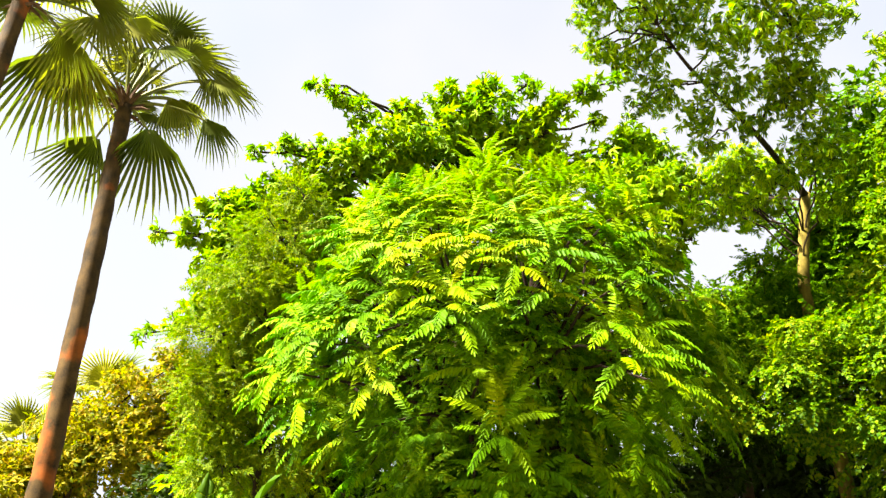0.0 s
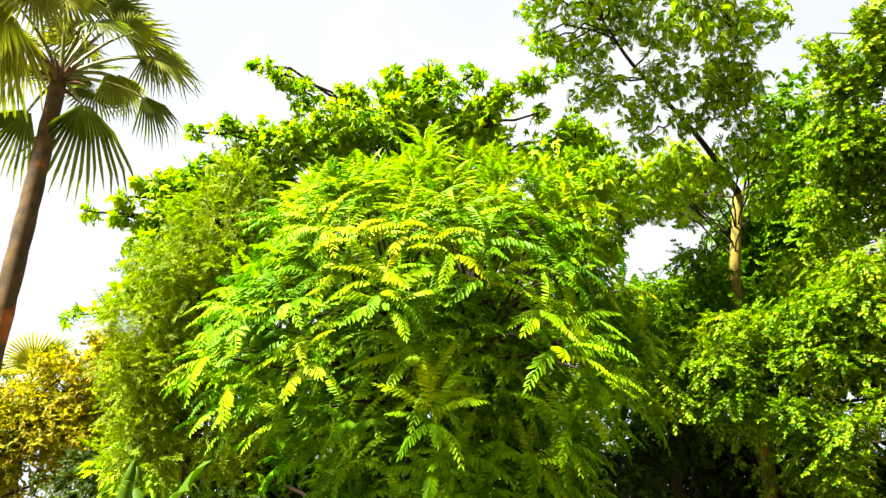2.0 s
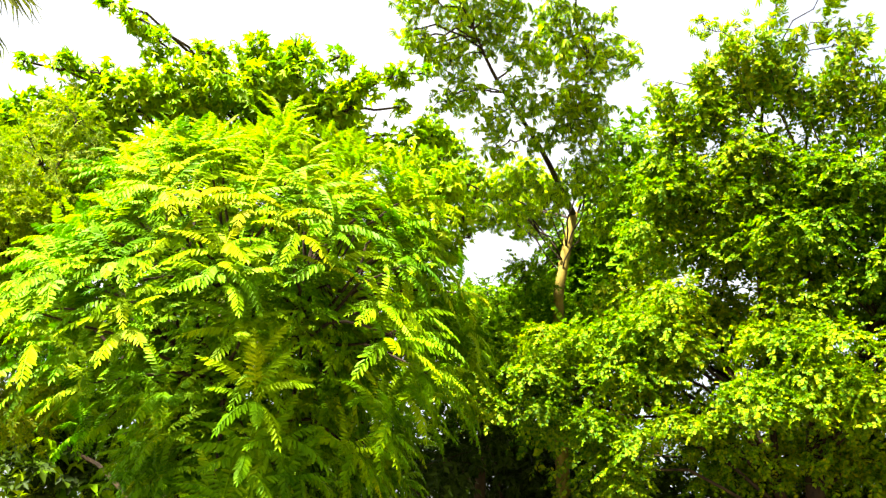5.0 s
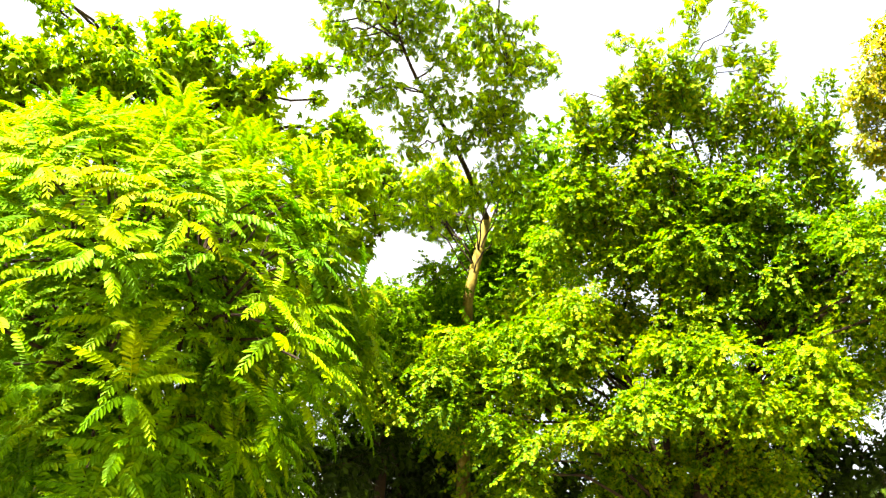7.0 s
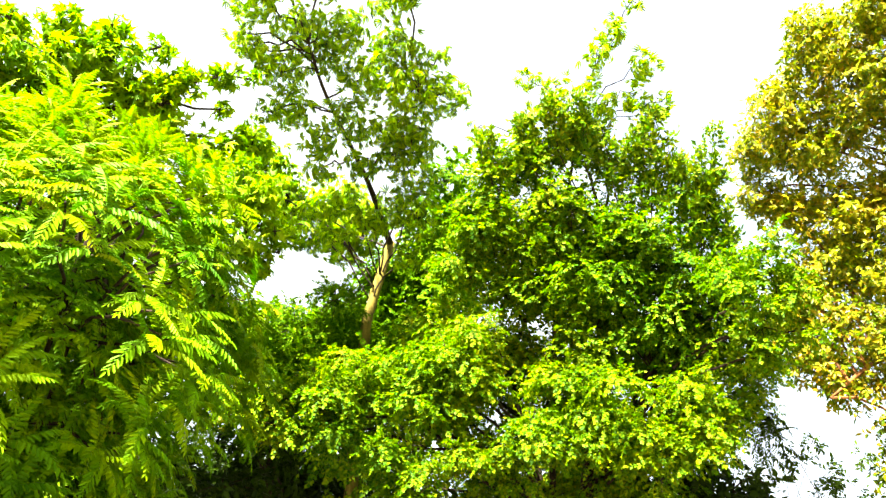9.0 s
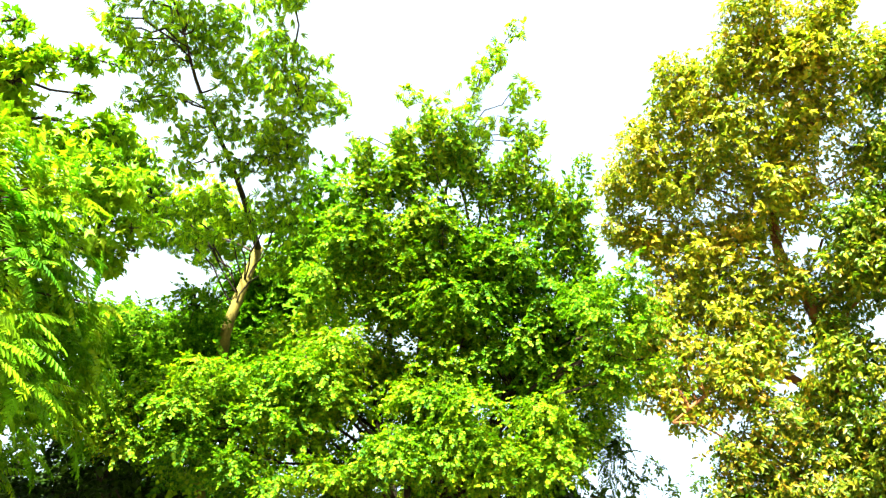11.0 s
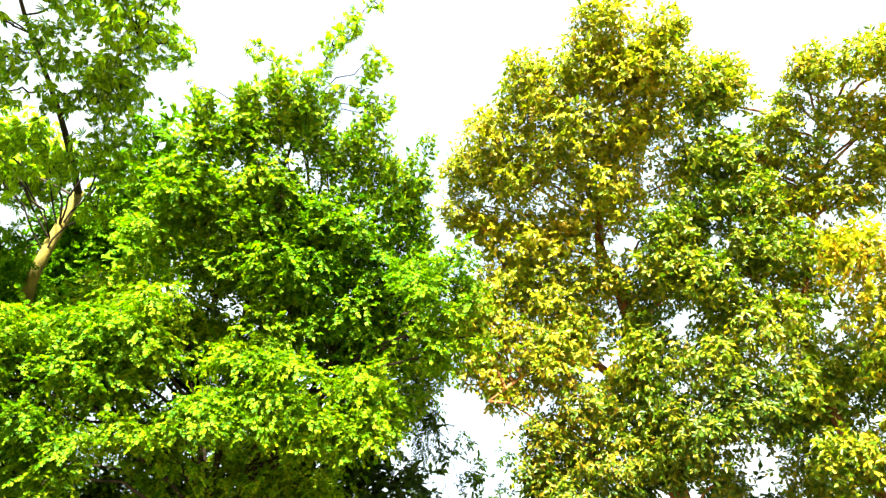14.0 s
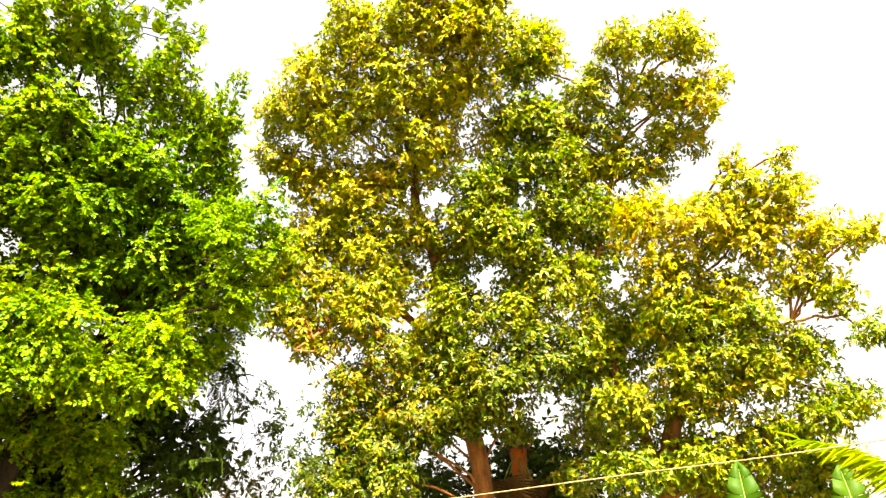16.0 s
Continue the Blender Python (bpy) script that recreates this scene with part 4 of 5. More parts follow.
BACK_TREE = [
    (6.23, 10.96, 6.69, 0.83), (6.51, 10.42, 7.44, 0.73), (6.65, 11.04, 5.94, 0.83), (6.08, 10.7, 7.39, 0.52),
    (5.7, 11.5, 6.11, 0.83), (6.4, 10.04, 8.17, 0.62), (4.97, 11.79, 6.21, 0.62), (6.05, 11.59, 5.36, 0.83),
    (6.32, 9.32, 7.07, 0.57), (6.5, 8.72, 7.8, 0.47), (5.95, 8.68, 8.37, 0.42), (5.93, 9.2, 7.66, 0.47),
    (6.46, 9.55, 6.48, 0.57),
]
UNDER = [
    (-1.53, 9.62, 2.66, 0.6), (-0.85, 9.7, 2.71, 0.6), (-0.05, 9.75, 2.7, 0.6),
    (0.7, 9.72, 2.73, 0.6), (1.39, 9.65, 2.76, 0.6), (2.08, 9.52, 2.86, 0.6),
    (6.1, 9.14, 2.81, 0.6), (6.64, 8.76, 2.85, 0.6), (7.13, 8.36, 2.89, 0.6), (5.51, 9.5, 2.83, 0.6),
    (6.39, 8.48, 2.7, 0.6), (7.13, 7.88, 2.7, 0.6),
    (4.65, 11.91, 3.96, 0.99), (3.65, 12.29, 3.76, 0.99), (5.56, 11.49, 4.06, 0.89), (6.04, 11.36, 3.46, 0.99),
    (4.95, 11.93, 3.12, 1.19), (3.31, 9.73, 3.17, 0.56), (2.49, 10, 2.99, 0.63), (3.78, 9.5, 3.49, 0.4),
    (-3.58, 10.33, 2.83, 0.67), (-2.76, 10.55, 3.02, 0.75), (-2.05, 10.67, 3.34, 0.67), (4.32, 11.7, 3.36, 0.86),
    (5.33, 11.28, 3.41, 0.95), (6.32, 10.82, 3.1, 0.95),
]

# ---- ground ----
n_ring, n_arm = 30, 48
g_r = np.concatenate([[0], np.geomspace(0.8, 900, n_ring)])
gv, gf = [(0, 0, 0)], []
for i in range(1, len(g_r)):
    for k in range(n_arm):
        a = 2 * math.pi * k / n_arm
        px, py = g_r[i] * math.sin(a) + 4, g_r[i] * math.cos(a) + 5
        gv.append((px, py, 0.06 * noise.noise((px * 0.3, py * 0.3, 0)) - 0.03 if g_r[i] < 60 else -0.03))
for k in range(n_arm):
    gf.append((0, 1 + (k + 1) % n_arm, 1 + k))
for i in range(len(g_r) - 2):
    for k in range(n_arm):
        a, b = 1 + i * n_arm + k, 1 + i * n_arm + (k + 1) % n_arm
        gf.append((a, b, b + n_arm, a + n_arm))
gv[0] = (4, 5, -0.02)
# lies out of view; its lightened colour works as a reflector
tagged(new("ground", mesh_of("ground", gv, gf, M_GROUND)), "unseen grassy earth, lightened to bounce light up into the trees", "ground", kind="structure")

# ---- the shrub with drooping fronds ----
shrub = thing("frond_shrub", (0.45, 5.9, 0), "tall dense shrub with bright green drooping feathered fronds", "shrub")
CENTRE = np.array([0.4, 5.8, 3.05])
SPAN = np.array([1.66, 1.95, 2.12])
stem_tops = []
for k in range(7):
    a = k * 0.9
    tip = CENTRE + SPAN * 0.6 * np.array([math.sin(a) * 0.6, math.cos(a) * 0.6, 0.6 + 0.2 * math.sin(k * 2)])
    stem_line = smooth([(0.45 + 0.12 * math.sin(a), 5.9 + 0.12 * math.cos(a), 0), (0.45 + 0.3 * math.sin(a), 5.9 + 0.3 * math.cos(a), 1.2), tuple(tip)], 5)
    stem_tops.append(stem_line)
    part("stem", mesh_of("stem", *tube(stem_line, [0.06, 0.03, 0.014], 7, 0.1), M_BARK), shrub)
stem_ways = np.concatenate(stem_tops)
F_pos, F_fwd, F_up, F_size, F_young, F_inner = [], [], [], [], [], []
# where boughs push the rosettes out, and the hollows between them
BOUGHS = np.array([(-0.03, -0.99, -0.15), (0.07, -0.96, -0.27), (-0.21, -0.98, 0.03), (-0.74, -0.67, -0.05), (-0.89, -0.43, -0.13), (-0.37, -0.92, 0.12), (0.34, -0.94, 0.01),
                   (0.48, -0.86, -0.18), (0.04, -0.97, 0.23), (-0.55, -0.83, -0.01), (0.34, -0.85, -0.41), (-0.54, -0.73, -0.42), (-0.09, -0.9, -0.43)])
HOLLOWS = np.array([(-0.35, -0.92, -0.16), (-0.39, -0.88, -0.27), (-0.24, -0.9, -0.37), (0.3, -0.94, -0.15), (-0.06, -1.0, -0.05), (0.23, -0.92, -0.32), (0.09, -0.99, 0.04)])
tufts = 720
for k in range(tufts + 260):
    inner = k >= tufts
    j0, total = (k - tufts, 260) if inner else (k, tufts)
    u = 1 - 1.75 * (j0 + 0.5) / total
    a = j0 * 2.39996 + rng.uniform(-0.15, 0.15)
    d = np.array([math.sqrt(max(0, 1 - u * u)) * math.sin(a), math.sqrt(max(0, 1 - u * u)) * math.cos(a), u])
    lump = 0.96 + 0.10 * math.sin(5 * math.atan2(d[0], -d[1]) + 3 * u) * math.cos(7 * u) + rng.uniform(-0.12, 0.06)
    swell = np.exp(-((BOUGHS - d) ** 2).sum(1).min() / 0.016) - np.exp(-((HOLLOWS - d) ** 2).sum(1).min() / 0.012)
    if u < 0.45:
        lump += 0.1 * swell
    under = max(0.5, 1 + (1.7 if d[0] < -0.2 else 0.95) * min(0, u + 0.04))
    tip = CENTRE + SPAN * d * lump * np.array([under, under, 1]) * (1 - 0.15 * max(0, u - 0.3))
    if inner:
        tip = CENTRE + (tip - CENTRE) * 0.55
    elif rng.random() < (0.72 if d[1] > 0.45 else (0.0 if swell > 0.3 else 0.97 if swell < -0.3 else 0.54) if u < 0.4 else 0.0):
        continue
    if tip[2] < 0.7:
        continue
    axis = unit(d * (1, 1, 0.5) + (0, 0, 0.6))
    s0 = stem_ways[int(np.argmin(np.linalg.norm(stem_ways - (CENTRE + (tip - CENTRE) * 0.45), axis=1)))]
    if k % 5 == 1:
        part("branch", mesh_of("branch", *tube(bend(s0, tip, 0.08, 6, 0.02), [0.016, 0.006], 5), M_BARK), shrub)
    side = unit(np.cross(axis, (0.3, 0.1, 1.0)))
    over = np.cross(side, axis)
    count = 7 if inner else 12 if u > 0.45 else 9
    spin = rng.uniform(0, 6.28)
    for j in range(count):
        b = spin + j * 2.39996
        open_by = radians(rng.uniform(28, 72) if u > 0.45 else rng.uniform(48, 88))
        f = unit(axis * math.cos(open_by) + (math.cos(b) * side + math.sin(b) * over) * math.sin(open_by) + rng.normal(0, 0.06, 3))
        F_pos.append(tip + axis * rng.uniform(-0.08, 0.04))
        F_fwd.append(f)
        F_up.append(unit(axis + np.array([0, 0, 0.7]) + rng.normal(0, 0.1, 3)))
        F_size.append(rng.uniform(0.18, 0.27) if u > 0.45 else rng.uniform(0.25, 0.36))
        F_inner.append(inner)
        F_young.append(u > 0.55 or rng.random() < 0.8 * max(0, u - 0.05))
F_pos, F_fwd, F_up, F_size, F_young, F_inner = map(np.array, (F_pos, F_fwd, F_up, F_size, F_young, F_inner))
near = np.argsort(5.0 * F_inner + F_pos[:, 1] + 0.35 * np.abs(F_pos[:, 2] - 3.0))[:300]
rest = np.setdiff1d(np.arange(len(F_pos)), near)
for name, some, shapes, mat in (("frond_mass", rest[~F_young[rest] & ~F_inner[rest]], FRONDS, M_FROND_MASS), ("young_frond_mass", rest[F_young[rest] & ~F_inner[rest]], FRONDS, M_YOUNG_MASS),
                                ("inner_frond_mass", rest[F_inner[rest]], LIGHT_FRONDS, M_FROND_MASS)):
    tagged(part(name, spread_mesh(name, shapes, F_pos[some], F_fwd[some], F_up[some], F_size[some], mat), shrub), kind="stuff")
FROND_MESHES = [mesh_of("frond", *s, M_FROND) for s in FRONDS]
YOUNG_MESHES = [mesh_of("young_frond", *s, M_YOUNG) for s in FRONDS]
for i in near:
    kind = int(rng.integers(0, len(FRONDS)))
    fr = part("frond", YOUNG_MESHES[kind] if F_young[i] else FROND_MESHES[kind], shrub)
    fr.matrix_world = turned(F_fwd[i], F_up[i], F_pos[i], F_size[i])

# ---- trees behind and beside it ----
tree("lobed_leaf_tree", [(0.2, 8.9, 0), (0.1, 8.8, 2.2), (0.2, 8.5, 4.5), (0.3, 8.4, 6.6)], [0.16, 0.11, 0.05],
     [(MAPLE_LOW, LOBES, 400, 0.3, 0.25, 0.7, 0.4, M_MAPLE), (MAPLE_CROWN, LOBES, 1900, 0.155, 0.25, 0.7, 0.45, M_MAPLE, 0.85, 8, 0.25, 0.35), (MAPLE_TIPS, LOBES, 1900, 0.15, 0.25, 0.8, 0.2, M_MAPLE, 0.85, 8, 0.25, 0.35)],
     "tree with bright green lobed leaves and reaching twigs", "tree", M_BARK)
tree("fine_leaf_shrub", [(-1.9, 7.3, 0), (-1.8, 7.1, 1.5), (-1.6, 6.9, 3.2)], [0.08, 0.05, 0.02],
     [(FEATHER_CROWN, FINE_SPRAYS, 2900, 0.185, 0.15, 0.8, 0.45, M_FEATHER, 0.8, 8, 0.3, 0.5)],
     "rounded green shrub with fine small leaves", "shrub", M_BARK)
tree("yellowing_tree", [(-8.0, 16.2, 0), (-7.9, 16.1, 2.0), (-7.5, 15.7, 4.4)], [0.14, 0.1, 0.05],
     [(OLIVE_CROWN, LIGHT_OVALS, 700, 0.27, 0.3, 0.7, 0.45, M_OLIVE, 0.85, 9, 0.25, 0.3)],
     "low tree with yellowing olive leaves", "tree", M_BARK)
tree("slender_tree", [(5.3, 9.75, 0), (5.2, 9.8, 2.4), (5.07, 9.61, 4.33), (4.95, 9.32, 5.3), (4.9, 9.15, 5.8), (5.12, 9.03, 7.0)],
     [0.12, 0.095, 0.08, 0.07],
     [(CEIBA_LOW, FINGERS, 1450, 0.22, 0.4, 0.8, 0.1, M_CEIBA, 0.85, 7, 0.6, 0.5), (CEIBA_MID, FINGERS, 1150, 0.22, 0.4, 0.8, 0.1, M_CEIBA, 0.9, 7, 0.6, 0.5), (CEIBA_HIGH, FINGERS, 1450, 0.22, 0.4, 0.8, 0.1, M_CEIBA, 0.95, 7, 0.6, 0.5)],
     "slender pale-trunked tree with drooping fingered leaves", "tree", M_PALE_BARK, bough_r=0.014, limb_bark=M_BARK,
     extra=[([(5.12, 9.03, 6.95), (4.24, 8.29, 7.46), (3.24, 7.65, 8.03), (2.7, 7.16, 8.34)], [0.055, 0.03, 0.015]),
            ([(4.24, 8.29, 7.46), (4.2, 7.75, 7.6), (4.17, 7.09, 7.84), (4.25, 6.9, 8.1)], [0.025, 0.018, 0.01]),
            ([(5.1, 9.04, 6.9), (4.8, 9.5, 7.2), (4.0, 10.2, 7.5)], [0.02, 0.01])])
tree("dark_frond_tree", [(4.4, 10.9, 0), (4.3, 10.8, 2.5), (4.3, 10.6, 5.0)], [0.12, 0.09, 0.05],
     [(FERN_CROWN, SPRAYS, 900, 0.24, 0.3, 0.6, 0.55, M_FERN, "dome", 0.8, 6, 0.25), (FERN_CROWN[:6], LIGHT_FRONDS, 90, 0.3, 0.0, 0.6, 0.8, M_FERN, 0.75, 6, 0.1, 0.6)],
     "deep green tree with long feathered fronds", "tree", M_BARK)
small_leaf_tree = tree("small_leaf_tree", [(7.0, 7.5, 0), (7.05, 7.3, 1.8), (7.2, 7.1, 3.6), (7.16, 6.67, 5.06), (7.0, 6.3, 6.4)], [0.17, 0.12, 0.06, 0.02],
     [(RAIN_FRONT, SPRAYS, 2100, 0.195, 0.3, 0.9, 0.3, M_RAIN, "dome", 0.95, 5, 0.08), (RAIN_LOW, SPRAYS, 1500, 0.2, 0.3, 0.9, 0.3, M_RAIN, "dome", 0.9, 6, 0.3), (RAIN_FILL, SPRAYS, 1500, 0.22, 0.3, 0.9, 0.3, M_RAIN, "dome", 0.9, 6, 0.3), (RAIN_DEEP, SPRAYS, 400, 0.3, 0.1, 0.8, 0.3, M_RAIN), (RAIN_BACK, SPRAYS, 1900, 0.2, 0.3, 0.9, 0.3, M_RAIN, "dome", 0.95, 6)],
     "wide bright green tree with layered small leaflets", "tree", M_BARK,
     extra=[([(7.05, 7.3, 1.8), (6.6, 7.5, 3.6), (6.38, 7.61, 4.83), (6.43, 7.34, 5.6)], [0.08, 0.05, 0.02]),
            ([(7.2, 7.1, 3.2), (7.7, 6.4, 4.8), (8.2, 5.8, 6.2)], [0.06, 0.03, 0.012])])
part("wand_leaves", spread_mesh("wand_leaves", LIGHT_OVALS, *plume_places(RAIN_PLUMES, 150, 0.185), M_RAIN), small_leaf_tree)
for wand_low, wand_top in RAIN_PLUMES:
    part("wand", mesh_of("wand", *tube(bend((7.6, 6.2, 4.6), wand_low, 0.1, 5)[:-1].tolist() + bend(wand_low, wand_top, 0, 5).tolist(), [0.012, 0.009, 0.004], 5), M_BARK), small_leaf_tree)
tree("twig_top_tree", [(6.9, 7.6, 0), (6.8, 7.4, 3.0), (6.5, 6.8, 5.8), (6.0, 5.7, 7.6)], [0.06, 0.045, 0.03, 0.015],
     [(TOP_TWIGS, FINGERS, 2300, 0.2, 0.3, 0.7, 0.2, M_CEIBA, 1.0, 6, 0.5, 0.2)],
     "thin tree whose open top bears fingered leaves", "tree", M_BARK, bough_r=0.008)
# crown split by height: top coloured as sunlit, foot coloured as shaded
tree("oval_leaf_tree", [(12.75, 3.3, 0), (12.63, 3.34, 2.95), (12.22, 3.6, 4.59), (11.89, 3.56, 5.77), (11.49, 3.62, 6.68), (11.18, 3.74, 7.3), (10.9, 3.4, 8.6)],
     [0.17, 0.15, 0.13, 0.1, 0.04],
     [(FIG_A_HIGH, LIGHT_OVALS, 1750, 0.215, 0.55, 0.6, 0.2, M_FIG_SUNLIT, 0.9, 8, 0.55, 0.25), ([c for c in FIG_A_LOW if c[2] > 4.6], LIGHT_OVALS, 1600, 0.215, 0.55, 0.6, 0.2, M_FIG_HALF_LIT, 0.9, 8, 0.55, 0.25), ([c for c in FIG_A_LOW if c[2] <= 4.6], LIGHT_OVALS, 1600, 0.215, 0.55, 0.6, 0.2, M_FIG_SHADED, 0.9, 8, 0.55, 0.25)],
     "large tree with olive and yellow oval leaves", "tree", M_RED_BARK, group="oval-leaved trees",
     extra=[([(12.1, 3.8, 5.0), (11.62, 4.44, 5.58), (10.81, 4.98, 5.19), (10.25, 5.45, 4.66)], [0.08, 0.05, 0.015])])
# same split: sunlit tone above, half-lit tone below and in the filling
tree("oval_leaf_tree", [(12.5, 0.6, 0), (12.38, 0.46, 2.44), (12.27, 0.11, 3.53), (12.15, -0.1, 4.1), (12.0, -0.45, 4.9), (11.8, -0.6, 6.0)],
     [0.15, 0.12, 0.08, 0.03],
     [(FIG_B_HIGH, LIGHT_OVALS, 1750, 0.215, 0.55, 0.6, 0.2, M_FIG_SUNLIT, 0.9, 8, 0.55, 0.25), ([c for c in FIG_B_LOW if c[2] > 4.3], LIGHT_OVALS, 1750, 0.215, 0.55, 0.6, 0.2, M_FIG_SUNLIT, 0.9, 8, 0.55, 0.25), ([c for c in FIG_B_LOW if c[2] <= 4.3], LIGHT_OVALS, 1750, 0.215, 0.55, 0.6, 0.2, M_FIG_HALF_LIT, 0.9, 8, 0.55, 0.25), (FIG_FILL, LIGHT_OVALS, 1450, 0.215, 0.55, 0.6, 0.2, M_FIG_HALF_LIT, 0.9, 8, 0.55, 0.25)],
     "open-crowned tree with yellow-green oval leaves", "tree", M_RED_BARK, group="oval-leaved trees",
     extra=[([(12.38, 0.5, 2.6), (12.35, 1.0, 4.4), (12.32, 1.12, 5.5), (11.91, 0.56, 7.16), (11.5, 0.11, 8.34)], [0.09, 0.06, 0.02]),
            ([(12.27, 0.1, 3.5), (12.05, -0.63, 3.62), (11.79, -1.06, 4.28), (11.7, -1.61, 4.43)], [0.07, 0.05, 0.02])])
# added foliage; its dark colour imitates shade low in the small-leaved tree
tree("shade_backing_thicket", [(8.3, 7.2, 0), (8.3, 7.0, 1.2), (8.3, 6.8, 2.4)], [0.08, 0.06, 0.02],
     [(RAIN_UNDER, LIGHT_OVALS, 330, 0.34, 0.3, 0.6, 0.3, M_SHADE_PAINTED)],
     "added dark foliage standing for shade at the foot of the small-leaved tree", "shrub", M_BARK)
# added foliage, coloured dark to read as the shaded hollow by the palm
tree("shade_backing_thicket", [(14.8, 3.2, 0), (14.8, 3.2, 1.0), (14.8, 3.2, 2.0)], [0.08, 0.06, 0.02],
     [(FIG_SHADE, LIGHT_OVALS, 330, 0.34, 0.3, 0.6, 0.3, M_SHADE_PAINTED)],
     "added dark foliage standing for shade behind the short skirted palm", "shrub", M_BARK)
# fronds coloured dark to imitate their shadowed look against bright sky
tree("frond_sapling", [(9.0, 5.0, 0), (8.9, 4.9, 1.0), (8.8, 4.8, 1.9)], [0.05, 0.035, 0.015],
     [(EDGE_FRONDS, LIGHT_FRONDS, 240, 0.36, 0.5, 0.8, 0.2, M_SHADE_PAINTED)],
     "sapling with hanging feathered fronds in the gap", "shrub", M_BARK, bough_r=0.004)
tree("dark_tree", [(6.2, 12.2, 0), (6.2, 12.1, 3.0), (6.0, 11.8, 6.5)], [0.14, 0.1, 0.04],
     [(BACK_TREE, LIGHT_OVALS, 500, 0.34, 0.4, 0.6, 0.3, M_FERN)],
     "dark green tree standing behind the slender trunk", "tree", M_BARK)
# dark leaf colour here also imitates leaves outlined against the sky
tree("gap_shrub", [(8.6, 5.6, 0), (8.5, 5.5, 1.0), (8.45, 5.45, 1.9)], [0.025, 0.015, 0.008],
     [(GAP_SHRUB, LIGHT_OVALS, 460, 0.165, 0.4, 0.6, 0.1, M_SHADE_PAINTED)],
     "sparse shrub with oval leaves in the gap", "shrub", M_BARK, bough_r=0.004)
# added backing; dark colour stands in for shade behind shrub and trunks
tree("shade_backing_thicket", [(5.2, 12.2, 0), (5.2, 12.0, 1.5), (5.2, 11.8, 3.0)], [0.1, 0.07, 0.03],
     [(UNDER, LIGHT_OVALS, 520, 0.28, 0.3, 0.6, 0.3, M_SHADE_PAINTED)],
     "added dense thicket whose dark leaf colour stands for shade among the trees", "shrub", M_BARK)

# ---- palms ----
# turn and tilt of leaves, in degrees
PALM_LEAVES = [(118, 40, 1, 0.9), (150, 55, 0, 0.9), (85, 50, 0, 0.9), (118, 75, 0, 0.8), (170, 30, 1, 0.85), (75, 25, 1, 0.8)]
SKIRT_LEAVES = [(40 * k, -48 - 9 * (k % 4), 2, 0.95) for k in range(9)] + [(24 * k + 8, -70 - 4 * (k % 4), 2, 0.85 + 0.05 * (k % 5)) for k in range(15)]
tall_palm = fan_palm("fan_palm", [(-6.7, 12.83, 0), (-6.64, 12.82, 3.63), (-6.67, 12.76, 7.98), (-6.73, 12.7, 11.17)], [0.21, 0.195, 0.18, 0.15], 6,
                     "tall fan palm with a bare brown trunk", "fan palms", 1.2, 0, 0, 3, placed_leaves=PALM_LEAVES)
aimed_leaves(tall_palm, (-6.73, 12.7, 11.2), (0.884, 0.468, 0), (0.468, -0.884, 0), [
    ((1.6, 1.1, 0.3), (1, -0.1, 0.1), 1.25, 1, 0.5), ((1.45, 1.0, 0.35), (0.4, -0.9, 0.2), 0.9, 2, 0.5), ((1.0, 1.4, 0.3), (0.8, 0.6, 0.2), 1.15, 1, 0.2), ((0.55, 2.0, 0.2), (0.2, 1, 0.1), 1.1, 0, -0.6),
    ((1.55, 0.1, 0.2), (0.65, -0.75, 0.1), 1.1, 2, 0.4), ((0.8, 0.45, 0.1), (0.5, -0.8, 0.1), 0.9, 2, 0.2), ((0.55, -0.5, 0.25), (0.12, -1, 0), 1.85, 2, 0.1),
    ((-0.35, -0.65, -0.4), (-0.4, -0.9, -0.1), 1.5, 2, 0.1), ((-1.4, 0.75, 0.2), (-0.15, -1, 0), 2.1, 2, 0.1), ((-1.15, 0.75, 0.3), (0.25, -1, 0.1), 1.7, 2, 0.2),
    ((-0.4, 1.6, 0.7), (0.55, -0.75, 0.3), 1.25, 1, 0.4), ((0.35, 1.2, 0.6), (0.45, -0.2, 0.4), 1.0, 1, 0.6), ((-1.0, 1.2, 0.2), (-0.7, 0.3, 0.1), 1.1, 1, 0.4),
    ((-0.8, 0.7, -0.3), (-0.4, -0.8, 0), 1.1, 2, 0.2), ((-0.3, 2.2, -0.3), (-0.3, 1, 0), 1.1, 0, -0.5), ((1.0, 0.9, -0.5), (0.7, -0.5, -0.2), 1.1, 2, 0.3), ((0.2, 1.5, -0.4), (-0.5, -0.3, 0.2), 1.1, 1, 0.3),
    ((0.75, 1.7, 0.1), (0.5, 0.8, 0.1), 1.1, 1, -0.3)])
near_palm = fan_palm("fan_palm", [(-7.7, 10.0, 0), (-7.68, 10.0, 5.0), (-7.56, 9.93, 11.42)], [0.17, 0.16, 0.14], 7,
                     "tall fan palm with a dense green head", "fan palms", 1.1, 0, 10, 5, 1.0,
                     placed_leaves=[(128, 30, 1, 0.9), (160, 40, 1, 0.9), (95, 45, 0, 0.9), (128, 72, 0, 0.9), (40, 50, 1, 0.9), (215, 50, 1, 0.9), (-50, 65, 0, 0.8)])
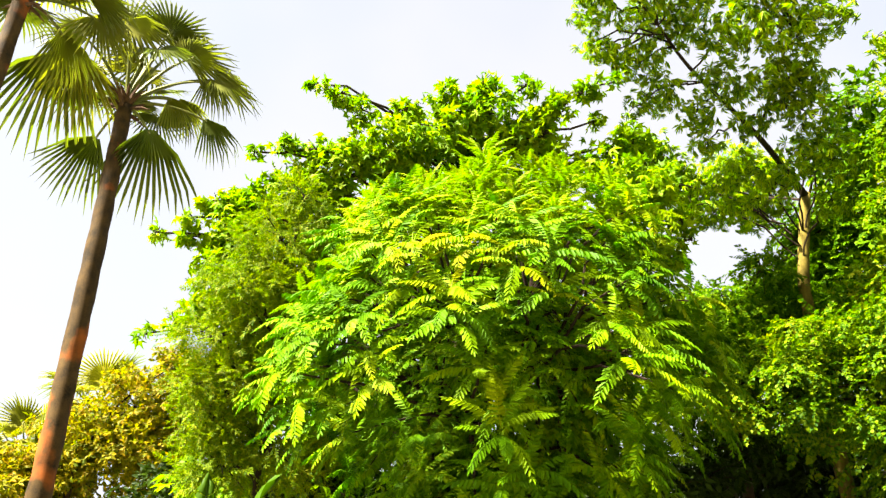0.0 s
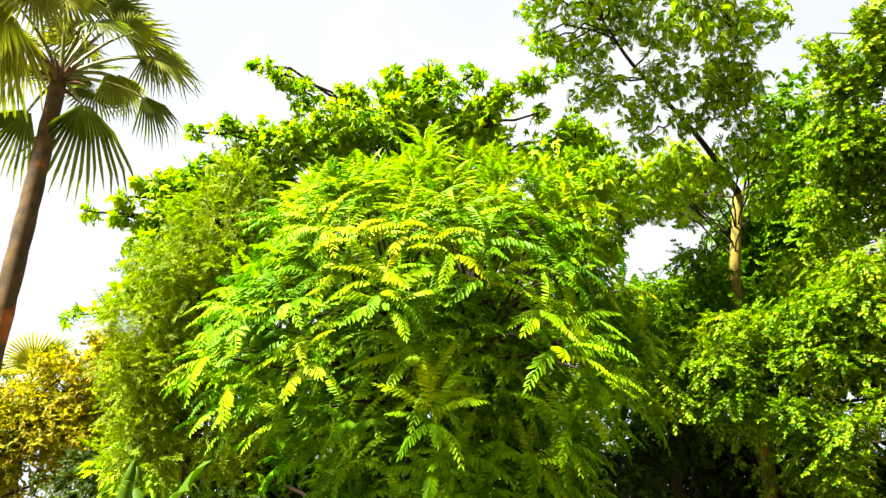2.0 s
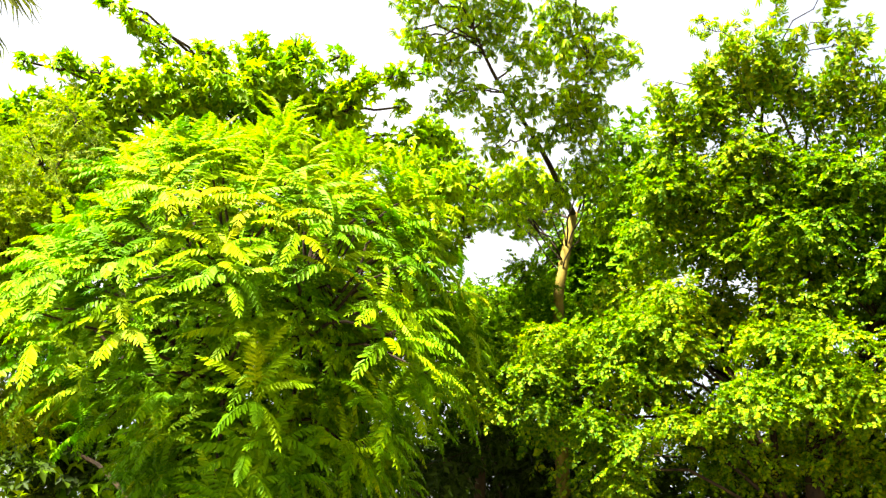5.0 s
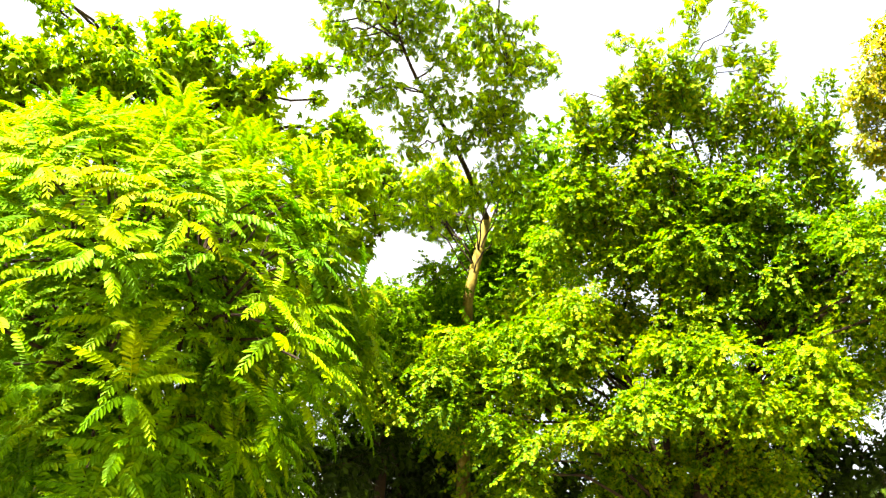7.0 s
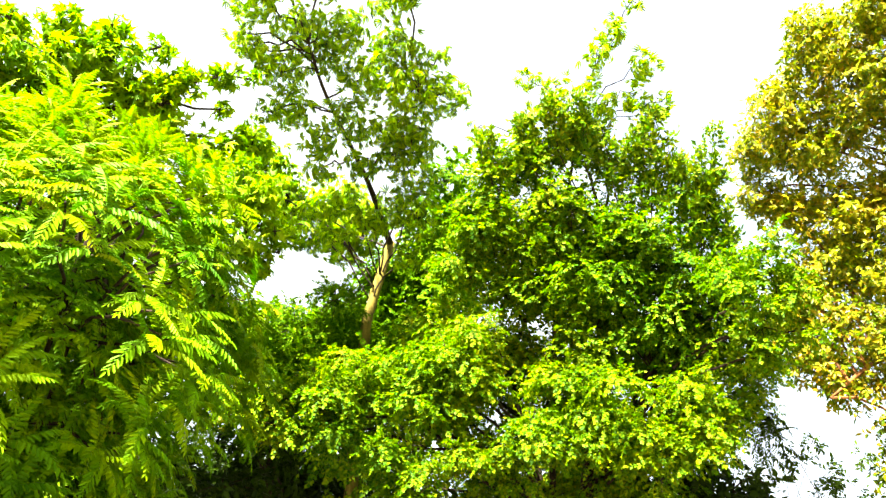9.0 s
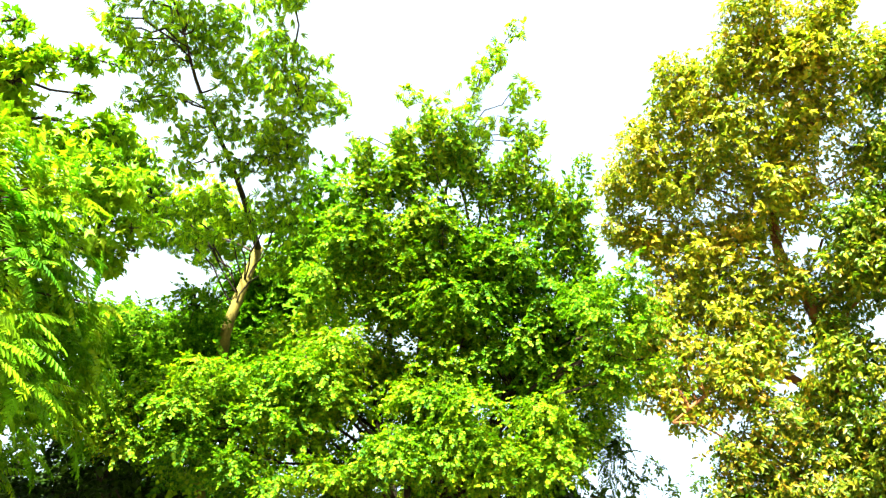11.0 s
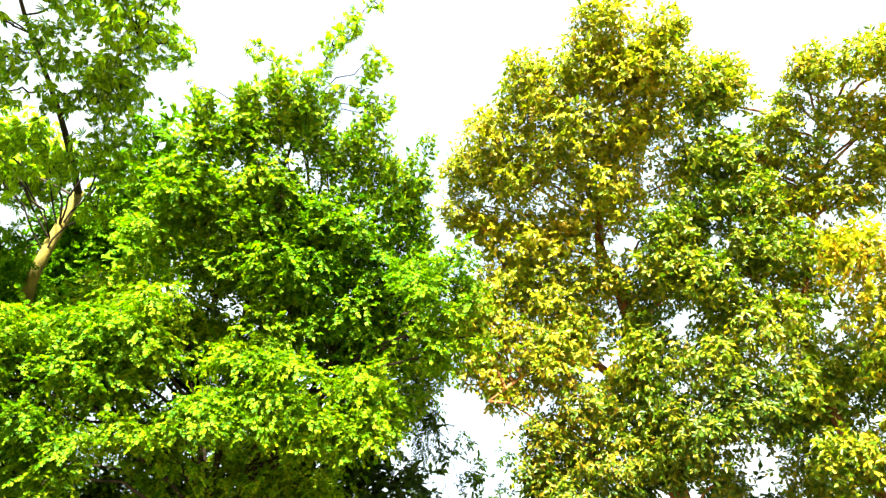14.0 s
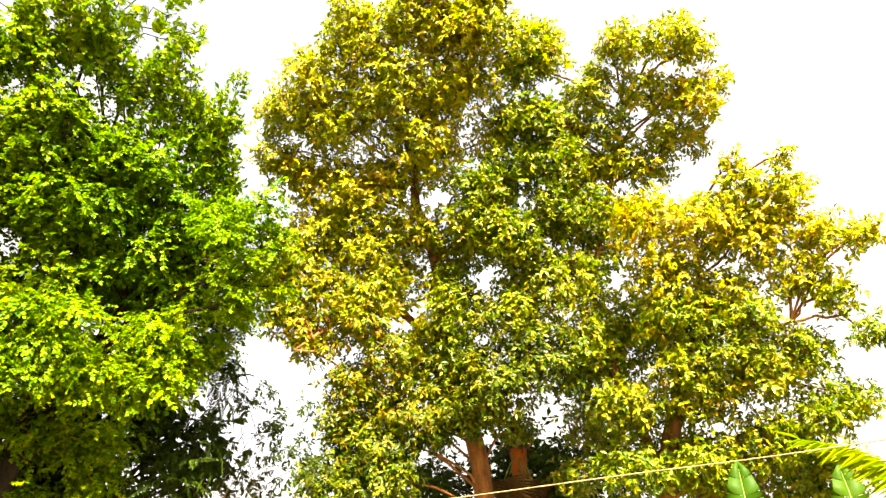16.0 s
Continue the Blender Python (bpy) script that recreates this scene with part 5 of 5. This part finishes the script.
aimed_leaves(near_palm, (-7.56, 9.93, 11.45), (0.79, 0.61, 0), (0.61, -0.79, 0), [
    ((0.75, -0.1, -0.3), (0.35, -0.95, -0.1), 1.2, 2, 0.2), ((1.2, 0.4, -0.2), (0.8, -0.5, 0), 1.1, 1, 0.4), ((1.0, 0.8, -0.2), (0.6, 0.5, 0), 1.1, 1, 0.2),
    ((-0.9, 0.0, -0.2), (-0.6, -0.8, 0), 1.3, 2, 0.2)])
fan_palm("fan_palm", [(-10.1, 22.0, 0), (-10.1, 22.0, 3.5), (-10.1, 22.0, 6.7)], [0.2, 0.17, 0.16], 22,
         "low fan palm behind the yellowing tree", "fan palms", 1.1, 0, -30, 7)
fan_palm("fan_palm", [(-12.8, 23.3, 0), (-12.8, 23.3, 3.0), (-12.8, 23.3, 5.6)], [0.2, 0.17, 0.16], 22,
         "low fan palm behind the yellowing tree", "fan palms", 1.1, 0, -30, 9)
fan_palm("fan_palm", [(13.35, 2.85, 0), (13.35, 2.85, 1.7), (13.3, 2.85, 3.3)], [0.16, 0.15, 0.14], 24,
         "short fan palm with a skirt of dry leaves", "fan palms", 0.62, 21, -86, 11, placed_leaves=SKIRT_LEAVES)

# ---- banana plants and the rope ----
banana("banana_plant", (-1.82, 6.05, 0), [(-25, 86, 1.2, 0.25, 1.4), (78, 68, 1.3, 0.24, 1.4), (-80, 58, 1.0, 0.26, 1.4)],
       "banana plant with broad torn green leaves", "banana plants")
banana("banana_plant", (9.35, -0.5, 0), [(88, 80, 1.3, 0.42, 1.15), (20, 60, 0.9, 0.36, 1.15), (300, 60, 0.9, 0.34, 1.1)],
       "banana plant with bright green upright leaves", "banana plants")
rope = smooth([(7.2, 7.2, 1.9), (7.4, 4.6, 2.0), (7.5, 2.15, 2.12), (7.5, 0.5, 2.2), (7.4, -1.4, 2.28), (7.3, -6.0, 2.6)], 8)
tagged(new("rope", mesh_of("rope", *tube(rope, [0.0058, 0.0058], 6), M_CABLE)), "thin pale rope strung before the trees", "rope")

banana("banana_plant", (9.3, -1.5, 0), [(80, 82, 1.2, 0.42, 1.12), (20, 70, 0.9, 0.34, 1.0), (200, 64, 0.9, 0.34, 1.0)],
       "banana plant with bright green upright leaves", "banana plants")

feather_palm = thing("young_palm", (7.95, -2.05, 0), "young palm with long yellow-green feathered fronds", "palm tree")
part("stem", mesh_of("stem", *tube(bend((7.95, -2.05, 0), (7.95, -2.0, 1.65), 0, 6), [0.09, 0.07, 0.045], 9), M_STALK), feather_palm)
LONG_FROND = mesh_of("frond", *pinnate(34, 0.3, 0.065, 0.45, -1.05, 0.95, True, 71), M_YOUNG)
for turn, tilt, long in ((98, 57, 1.2), (170, 62, 1.1), (-20, 55, 1.2), (-110, 50, 1.3), (230, 55, 1.25)):
    a, e = radians(turn), radians(tilt)
    d = np.array([math.cos(a) * math.cos(e), math.sin(a) * math.cos(e), math.sin(e)])
    fr = part("frond", LONG_FROND, feather_palm)
    fr.matrix_world = turned(d, (-math.cos(a) * math.sin(e), -math.sin(a) * math.sin(e), math.cos(e)), (7.95, -2.0, 1.62), long)
